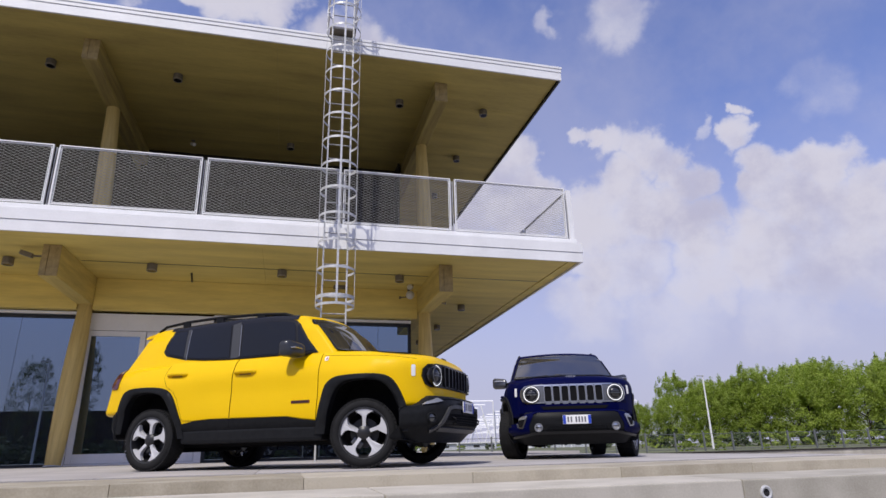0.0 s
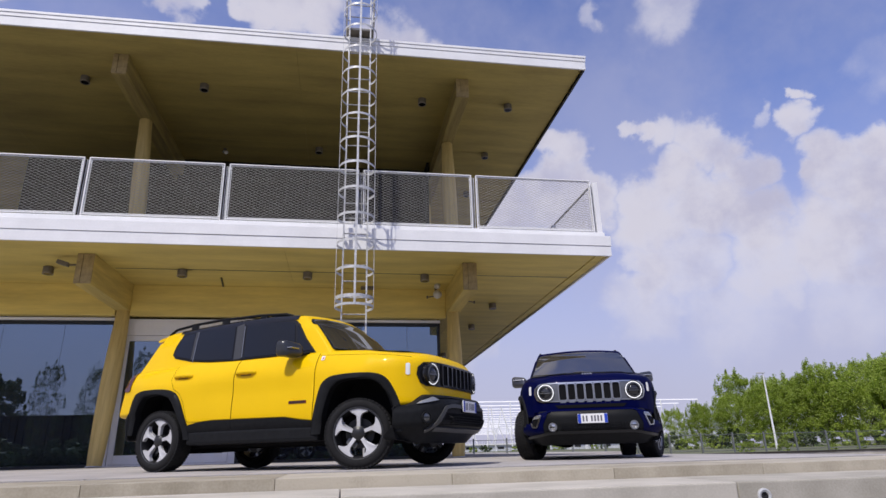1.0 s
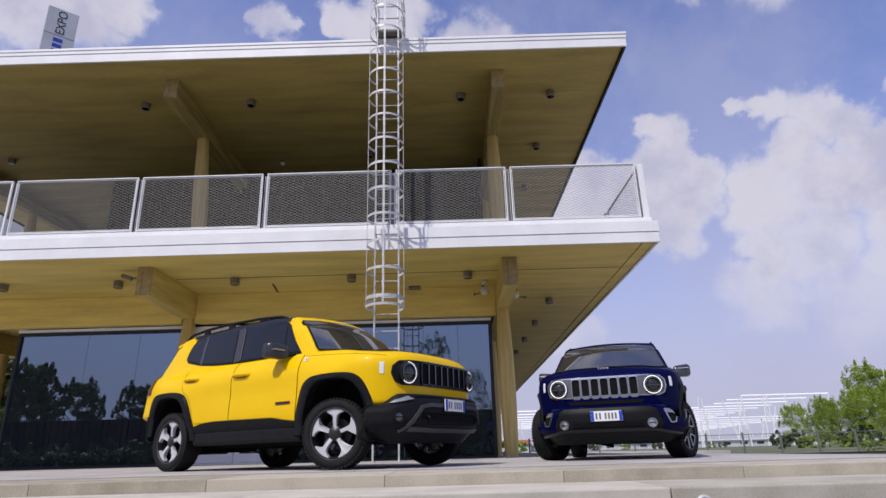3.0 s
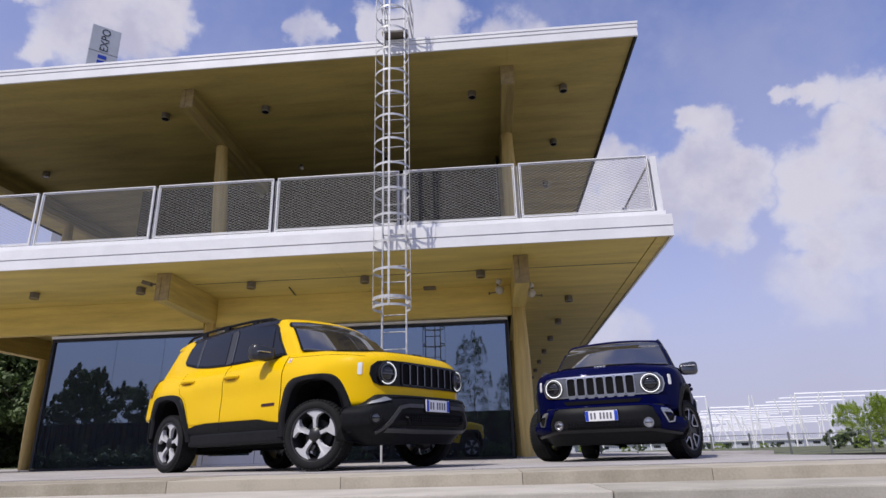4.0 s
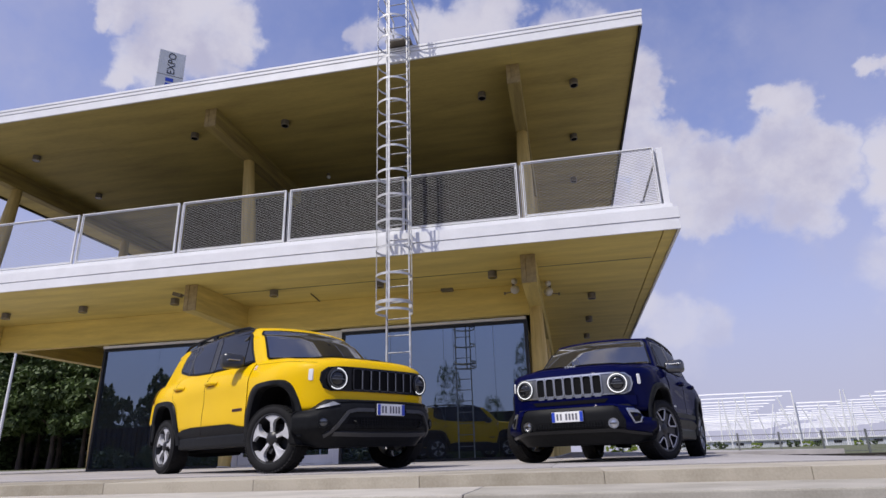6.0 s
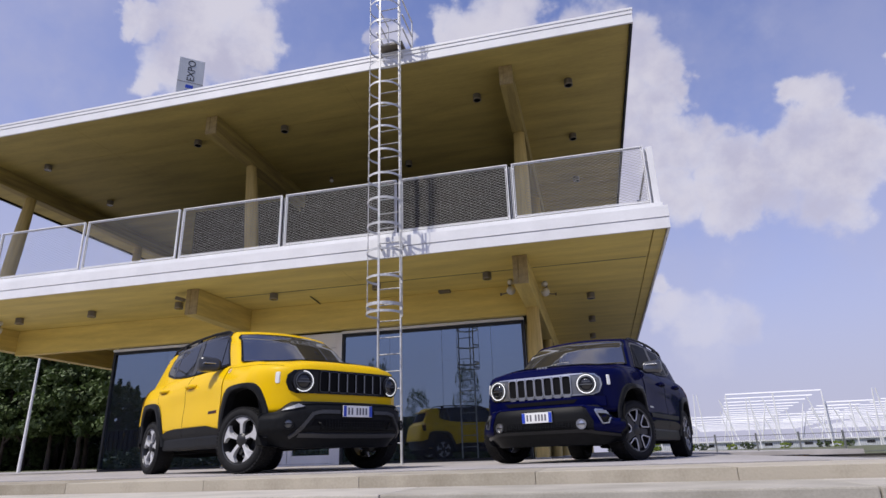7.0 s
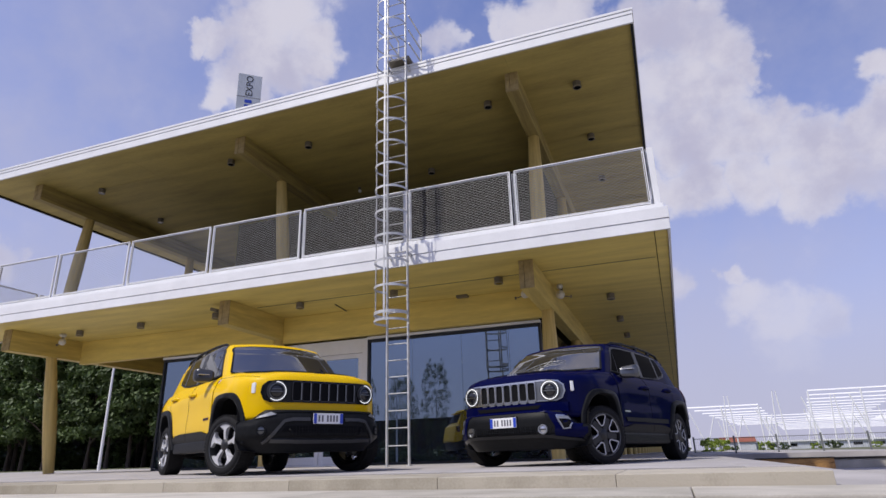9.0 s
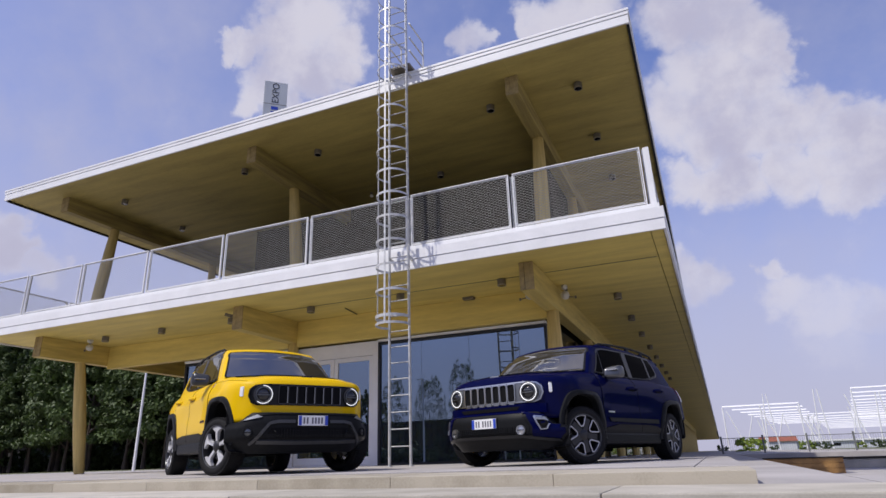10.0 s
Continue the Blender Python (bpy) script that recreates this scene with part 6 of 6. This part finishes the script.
def tree(seed, label, r, h, base, trunk_r, leaves, size, group, leaf_mat, clumps=75):
    rng = random.Random(seed)
    t = thing("tree", pose(0, 0, 0), label, "tree", group)
    bm = bmesh.new()
    pts = [(0, 0, -0.1), (0.03, 0.02, base * 0.5), (0.05 * rng.uniform(-1, 1), 0.06, base), (0.1 * rng.uniform(-1, 1), 0.1, base + h * 0.55)]
    tube(bm, pts, trunk_r, 8, r_end=trunk_r * 0.35)
    for k in range(7):
        a = k * 2.4 + rng.random()
        z = base * 0.9 + h * 0.06 * k
        q = r * rng.uniform(0.45, 0.75)
        tube(bm, [(0, 0, z), (q * 0.5 * math.cos(a), q * 0.5 * math.sin(a), z + h * 0.12), (q * math.cos(a), q * math.sin(a), z + h * 0.2)], trunk_r * 0.4, 6, r_end=trunk_r * 0.1)
    part("trunk", bm, BARK, t, "dark branching trunk", smooth=True)
    ob = new("crown", crown_mesh("crown", seed, r, h, base, leaves, size, leaf_mat, clumps))
    ob.parent = t
    return t


random.seed(3)
base_trees = [tree(11, "bushy light green broadleaf tree in a row along the fence", 3.4, 8.2, 0.5, 0.17, 20000, 0.093, "trees along the fence", LEAF, 150),
              tree(12, "leafy light green broadleaf tree in a row along the fence", 2.9, 9.2, 0.5, 0.15, 20000, 0.093, "trees along the fence", LEAF, 150),
              tree(13, "full light green broadleaf tree in a row along the fence", 3.8, 7.4, 0.4, 0.18, 20000, 0.093, "trees along the fence", LEAF, 150)]
dark_trees = [tree(21, "dense dark green broadleaf tree on the grassy bank", 3.4, 9.4, 1.9, 0.2, 12500, 0.17, "trees on the bank", LEAF_DARK, 110),
              tree(22, "tall dark green broadleaf tree on the grassy bank", 3.1, 10.2, 2.0, 0.18, 12500, 0.17, "trees on the bank", LEAF_DARK, 110)]
thin_trees = [tree(31, "slim dark young tree across the forecourt", 2.1, 9.0, 0.9, 0.1, 17000, 0.046, "young trees across the forecourt", LEAF_DARK, 260),
              tree(32, "slender ragged young tree across the forecourt", 1.75, 10.0, 1.0, 0.09, 15000, 0.046, "young trees across the forecourt", LEAF_DARK, 220)]
GZ = -0.36
row = []
# belt on the far side of the lawn, low at its near end
for k in range(19):
    f = k / 18
    row.append((42.5 + 37 * f + random.uniform(-0.8, 0.8), 73 - 25 * f + random.uniform(-1.5, 1.5), (0.56 + 0.46 * min(1, f * 2.2)) * random.uniform(0.9, 1.08)))
for k in range(12):
    f = k / 11
    row.append((53 + 36 * f + random.uniform(-1, 1), 76 - 24 * f + random.uniform(-1.5, 1.5), random.uniform(0.85, 1.12)))
# dense belt behind the open end of the building
for k in range(24):
    row.append((-72 + 2.6 * k + random.uniform(-0.8, 0.8), 40 + random.uniform(-1.5, 1.5), random.uniform(0.95, 1.2)))
for k in range(18):
    row.append((-74 + 3.5 * k + random.uniform(-1, 1), 45 + random.uniform(-2, 2), random.uniform(1.1, 1.35)))
# trees across the forecourt, mirrored in the glazing
for k in range(22):
    row.append((-52 + 3.8 * k + random.uniform(-1, 1), -38 + random.uniform(-3, 3), random.uniform(0.28, 0.42)))
for x, s in ((-26, 0.85), (-21.5, 0.9), (-17.8, 0.97), (-13.2, 0.72), (-8.0, 0.86), (-3.6, 0.6), (0.6, 1.12), (4.4, 0.84), (9.0, 0.6), (15.0, 0.7), (21.0, 0.8)):
    row.append((x, -34 + random.uniform(-0.5, 0.5), s))
for k in range(12):
    row.append((-80 + 4.0 * k + random.uniform(-1.5, 1.5), -42 + random.uniform(-4, 3), random.uniform(0.7, 0.95)))
used = set()
for i, (x, y, s) in enumerate(row):
    src = (thin_trees if i < len(row) - 12 else dark_trees)[i % 2] if y < 0 else dark_trees[i % 2] if x < -10 else base_trees[i % 3]
    z = 0.03 if x < -10 and y > 0 else GZ
    m = pose(x, y, z, 0, 0, random.uniform(0, 360)) @ Matrix.Diagonal((s, s, s, 1))
    if src.name not in used:
        used.add(src.name)
        src.matrix_world = m
    else:
        c = copy_thing(src, m)
        c.scale = (s, s, s)

bm = bmesh.new()
box(bm, -90, -9, 35, 70, -0.5, 0.04, 0.03)
tagged(structure("ground_bank", bm, GRASS, "low grassy bank under the trees"), category="ground")
bm = bmesh.new()
box(bm, -95, -9, 52, 52.3, 0.0, 4.6)
tagged(structure("wall_far", bm, DARKWOOD, "low dark wall behind the trees"), category="wall")


def lamp_post(x, y, h, label):
    t = thing("lamp_post", pose(x, y, GZ), label, "lamp post", "lamp posts")
    bm = bmesh.new()
    tube(bm, [(0, 0, 0), (0, 0, h)], 0.085, 10, r_end=0.05)
    part("pole", bm, WHITE, t, smooth=True)
    bm = bmesh.new()
    box(bm, -0.55, 0.12, -0.09, 0.09, h - 0.03, h + 0.05, 0.02)
    part("lamp_head", bm, GALV, t)


lamp_post(35.2, 45.7, 6.0, "slim white lamp post on the lawn before the trees")
lamp_post(-24.3, 26.7, 7.5, "slim pale lamp post between deck and trees")
lamp_post(-16.0, -20.0, 7.0, "slim lamp post across the forecourt")


# long fence on the lawn
def fence():
    a, b = Vector((6.6, 37.0, GZ)), Vector((66.0, 31.0, GZ))
    n = 30
    d = (b - a) / n
    ang = math.degrees(math.atan2(d.y, d.x))
    ln = d.length
    t = thing("fence", pose(a.x, a.y, GZ, 0, 0, ang), "dark steel mesh fence on posts across the lawn", "fence")
    post = bmesh.new()
    box(post, -0.045, 0.045, -0.045, 0.045, 0, 1.16, 0.008)
    first_post = part("fence_post", post, FENCEGREY, t)
    bm = bmesh.new()
    for z in (0.12, 1.05):
        tube(bm, [(0.05, 0, z), (ln - 0.05, 0, z)], 0.018, 6)
    for k in range(1, 20):
        x = ln * k / 20
        tube(bm, [(x, 0, 0.12), (x, 0, 1.05)], 0.0045, 4)
    first_panel = part("fence_panel", bm, FENCEGREY, t)
    for k in range(1, n):
        for src in (first_post, first_panel):
            o = src.copy()
            scene.collection.objects.link(o)
            o.parent = t
            o.location = (k * ln, 0, 0)


fence()


# white louvre canopies beyond the lawn
def canopy(x0, x1, y0, step, h, n):
    """Rows of tilted blades on slender posts; the roof runs back askew."""
    t = thing("louvre_canopy", pose((x0 + x1) / 2, y0, GZ), "white steel canopy of parallel louvres on slender posts", "canopy", "white louvre canopies")
    w, skew = (x1 - x0) / 2, 0.17
    tilt = Matrix.Rotation(radians(-42), 4, "X")
    for k in range(n + 1):
        y = step * k
        bm = bmesh.new()
        box(bm, -w, w, -0.04, 0.04, -0.27, 0.27, 0, Matrix.Translation((skew * y, y, h)) @ tilt)
        part("louvre", bm, CANOPYWHITE, t)
    for x in (-w, 0, w):
        bm = bmesh.new()
        tube(bm, [(x, 0, 0), (x, 0, h - 0.25)], 0.22, 8)
        part("canopy_post", bm, CANOPYWHITE, t)
        for k, lean in ((1, 3.0), (3, -2.5), (5, 2.0)):
            bm = bmesh.new()
            y = step * k
            tube(bm, [(x + skew * y + lean, y, 0), (x + skew * y - lean * 0.6, y, h - 0.3)], 0.22, 6)
            part("brace", bm, CANOPYWHITE, t)


canopy(44.9, 72.2, 210, 19, 16.4, 13)
canopy(10.2, 31.0, 210, 19, 13.1, 9)
canopy(42.5, 112.0, 287, 26, 13.1, 9)
canopy(73.0, 86.0, 211, 19, 12.8, 8)
canopy(120.0, 170.0, 289, 26, 12.6, 9)
canopy(100.6, 130.0, 210, 19, 16.4, 13)


def mast(x, y, h):
    t = thing("white_mast", pose(x, y, GZ), "slender white twin mast among the canopies", "mast", "white masts")
    for s in (-1, 1):
        bm = bmesh.new()
        tube(bm, [(s * 1.5, 0, 0), (s * 0.45, 0, h)], 0.24, 6, r_end=0.16)
        part("mast_leg", bm, CANOPYWHITE, t)
    bm = bmesh.new()
    tube(bm, [(-1.0, 0, h * 0.45), (1.0, 0, h * 0.45)], 0.12, 6)
    part("cross_tie", bm, CANOPYWHITE, t)


for x, h in ((22.0, 15.8), (35.2, 16.4), (50.0, 14.5), (84.5, 15.9), (97.5, 15.6), (106.0, 16.2)):
    mast(x, 205, h)


# low buildings and hedges towards the horizon
def far_block(x, y, w, d, h, label, mat):
    t = thing("far_building", pose(x, y, GZ), label, "building", "low far buildings")
    bm = bmesh.new()
    box(bm, -w / 2, w / 2, -d / 2, d / 2, 0, h)
    part("facade", bm, mat, t)
    bm = bmesh.new()
    box(bm, -w / 2 - 0.6, w / 2 + 0.6, -d / 2 - 0.6, d / 2 + 0.6, h, h + 0.5)
    part("flat_roof", bm, WHITE, t)
    for k in range(int(w / 6)):
        bm = bmesh.new()
        xx = -w / 2 + 3 + 6 * k
        box(bm, xx - 1.2, xx + 1.2, -d / 2 - 0.05, -d / 2 + 0.05, h * 0.35, h * 0.75)
        part("window", bm, GLASS_SOLID, t, "dark window")


far_block(80, 235, 120, 14, 2.2, "long low pale building with a white flat roof", SIGNWHITE)


def shrub_mesh(name, seed, mat):
    return crown_mesh(name, seed, 1.2, 1.5, 0.0, 1300, 0.13, mat, 22)


light_shrub, dark_shrub = shrub_mesh("shrub", 41, LEAF), shrub_mesh("dark_shrub", 42, LEAF_DARK)


def shrub(me, x, y, s, z, label, group):
    c = tagged(new("shrub", me), label, "shrub", group)
    c.matrix_world = pose(x, y, z - 0.15 * s, 0, 0, random.uniform(0, 360)) @ Matrix.Diagonal((1.25 * s, 1.25 * s, s, 1))


for k in range(13):
    shrub(light_shrub if k % 2 else dark_shrub, 8 + 6.4 * k + random.uniform(-1, 1), 190 + random.uniform(-12, 12), random.uniform(0.8, 1.5), GZ, "low green shrub before the far buildings", "far shrubs")
shrub(light_shrub, 10.2, 82, 1.2, GZ, "low green shrub behind the terrace", "far shrubs")
# undergrowth at the foot of the light trees
for k in range(20):
    f = k / 19
    shrub(light_shrub if k % 3 else dark_shrub, 39 + 40 * f + random.uniform(-0.8, 0.8), 69.5 - 25.5 * f + random.uniform(-1, 1), random.uniform(0.7, 1.5), GZ, "unkempt green shrub at the foot of the trees", "undergrowth along the fence")
for k in range(14):
    f = (k + 5) / 18
    shrub(light_shrub, 12 + 52 * f + random.uniform(-1, 1), 38.2 - 6 * f + random.uniform(0, 2.0), random.uniform(0.15, 0.42), GZ, "small wild shrub behind the fence", "shrubs behind the fence")
# undergrowth on the bank
for k in range(30):
    shrub(dark_shrub, -73 + 2.1 * k + random.uniform(-0.6, 0.6), 48 + random.uniform(-2, 2), random.uniform(1.5, 2.4), 0.02, "dark shrub under the trees on the bank", "undergrowth on the bank")


# long dark building across the forecourt with upright fins, mirrored low in the glazing
bm = bmesh.new()
box(bm, -90, 45, -36.6, -36.3, GZ - 0.1, 4.3)
for k in range(200):
    box(bm, -89.9 + 0.67 * k, -89.6 + 0.67 * k, -36.298, -36.06, GZ, 4.2)
tagged(structure("wall_across", bm, DARKWOOD, "dark building with upright fins across the forecourt"), category="wall")
# dark hedge across the forecourt, mirrored low in the glazing
for k in range(38):
    shrub(dark_shrub, -52 + 2.1 * k + random.uniform(-0.5, 0.5), -31 + random.uniform(-1.5, 1.5), random.uniform(0.9, 1.6), GZ, "dark hedge shrub across the forecourt", "hedge across the forecourt")


def far_house(x, y):
    t = thing("far_house", pose(x, y, GZ), "small far house with a red tiled roof", "house")
    bm = bmesh.new()
    box(bm, -5, 5, -3, 3, 0, 2.6)
    part("wall", bm, SIGNWHITE, t)
    bm = bmesh.new()
    prism(bm, [(-3.5, 2.6), (3.5, 2.6), (0, 4.2)], "x", -5.4, 5.4)
    part("roof", bm, BRICKRED, t, "red tiled roof")


BRICKRED = material("roof_tile", (0.30, 0.10, 0.06), 0.8, 0.0, 0.2, 2.0)
far_house(25, 228)


# low walls beyond the sunken yard beside the terrace
bm = bmesh.new()
box(bm, 7.06, 40, 5.6, 29.6, -0.5, GZ + 0.012)
tagged(structure("pavement_yard", bm, CONCRETE, "pale sunken yard beside the terrace"), category="pavement")


def low_wall():
    t = thing("boarded_wall", pose(7.06, 14.0, GZ + 0.012), "low wall clad with weathered orange-brown boards", "wall")
    bm = bmesh.new()
    box(bm, 0.0, 1.30, 0.02, 0.2, 0, 0.27, 0.006)
    part("core", bm, RUST, t)
    for k in range(3):
        bm = bmesh.new()
        box(bm, 0.0, 1.31, -0.008 - 0.004 * (k % 2), 0.018, 0.002 + 0.09 * k, 0.088 + 0.09 * k, 0.006)
        part("board", bm, RUST, t, "weathered orange-brown board")
    bm = bmesh.new()
    box(bm, -0.01, 1.33, -0.03, 0.22, 0.272, 0.290, 0.004)
    part("coping", bm, DARKWOOD, t, "thin dark coping")
    t = thing("concrete_wall", pose(8.75, 17.2, GZ + 0.012), "low grey concrete wall beyond the yard", "wall")
    bm = bmesh.new()
    box(bm, 0, 22, 0, 0.25, 0, 0.19, 0.01)
    part("body", bm, KERBSTONE, t)
    bm = bmesh.new()
    box(bm, -0.02, 22.02, -0.03, 0.28, 0.192, 0.235, 0.008)
    part("coping", bm, DARKWOOD, t, "thin dark coping")


low_wall()


def sign_tower():
    t = thing("sign_tower", pose(-42.1, 57.3, GZ, 0, 0, 41), "tall pale sign tower behind the building", "sign")
    bm = bmesh.new()
    box(bm, -1.55, 1.55, 0, 1.2, 0, 51.0, 0.05)
    part("tower_body", bm, SIGNWHITE, t)
    bm = bmesh.new()
    box(bm, -1.56, 1.56, -0.01, 0.0, 47.35, 47.42)
    part("panel_joint", bm, LAMPGREY, t)
    cu = bpy.data.curves.new("lettering", "FONT")
    cu.body = "EXPO"
    cu.size, cu.extrude, cu.align_x = 1.28, 0.01, "LEFT"
    tmp = new("lettering", cu)
    bpy.context.view_layer.update()
    me = bpy.data.meshes.new_from_object(tmp.evaluated_get(bpy.context.evaluated_depsgraph_get()))
    bpy.data.objects.remove(tmp)
    bpy.data.curves.remove(cu)
    me.materials.append(INK)
    word = new("lettering", me)
    word.parent = t
    word["label"] = "dark upright letters"
    # stands on the front of the panel, read from below upwards
    word.matrix_basis = pose(0.42, -0.012, 47.55) @ Matrix.Rotation(radians(90), 4, "X") @ Matrix.Rotation(radians(90), 4, "Z")
    for k in range(3):
        bm = bmesh.new()
        box(bm, -0.5, 0.42, -0.02, -0.002, 47.0 - 0.75 * k - 0.5, 47.0 - 0.75 * k)
        part("letter_bar", bm, PLATEBLUE, t, "dark blue bar")


sign_tower()


# ---- kerbs and paving ----
def loop_pieces(name, mat, parent, bm, places):
    me = bpy.data.meshes.new(name)
    bm.to_mesh(me)
    bm.free()
    me.materials.append(mat)
    for p in places:
        o = new(name, me)
        o.parent = parent
        o.location = p


def stone(wide, deep, high, bevel):
    bm = bmesh.new()
    box(bm, -wide, -0.002, 0, deep, -high, 0.0, bevel)
    return bm


loop_pieces("kerb_stone", KERBWORN, deck, stone(1.1992, KERB_W, 0.2, 0.004), [(DECK_X - 1.2 * k, KERB_Y, DECK_Z - 0.007 + 0.001 * (k % 3 - 1)) for k in range(34)])
bm = bmesh.new()
box(bm, -0.36, 0, 0.003, 1.197, -0.2, 0.0, 0.012)
loop_pieces("kerb_stone", CONCRETE, deck, bm, [(DECK_X, KERB_Y + KERB_W + 0.003 + 1.2 * k, DECK_Z) for k in range(30)])
loop_pieces("step_stone", KERBSTONE, terrace, stone(2.396, 0.785, 0.25, 0.010), [(8.07 - 2.4 * k, TREAD_Y, TREAD_Z) for k in range(-4, 16)])
bm = bmesh.new()
box(bm, -1.197, -0.003, 0.003, 1.197, -0.02, 0.0)
loop_pieces("paving_slab", CONCRETE, deck, bm, [(DECK_X - 0.365 - 1.2 * i, KERB_Y + KERB_W + 0.035 + 1.2 * j, DECK_Z) for i in range(28) for j in range(8)])

t = thing("step_light", pose(3.44, TREAD_Y - 0.002, -0.165), "small round steel step light set in the riser", "lamp")
bm = bmesh.new()
lathe(bm, [(0.025, -0.005), (0.036, -0.010), (0.046, -0.005), (0.047, 0.002), (0.025, 0.002)], 24, "y", closed=True)
part("trim_ring", bm, GALV, t, smooth=True)
bm = bmesh.new()
lathe(bm, [(0.024, -0.003), (0.003, -0.0045)], 20, "y")
part("lens", bm, LAMPLENS, t)
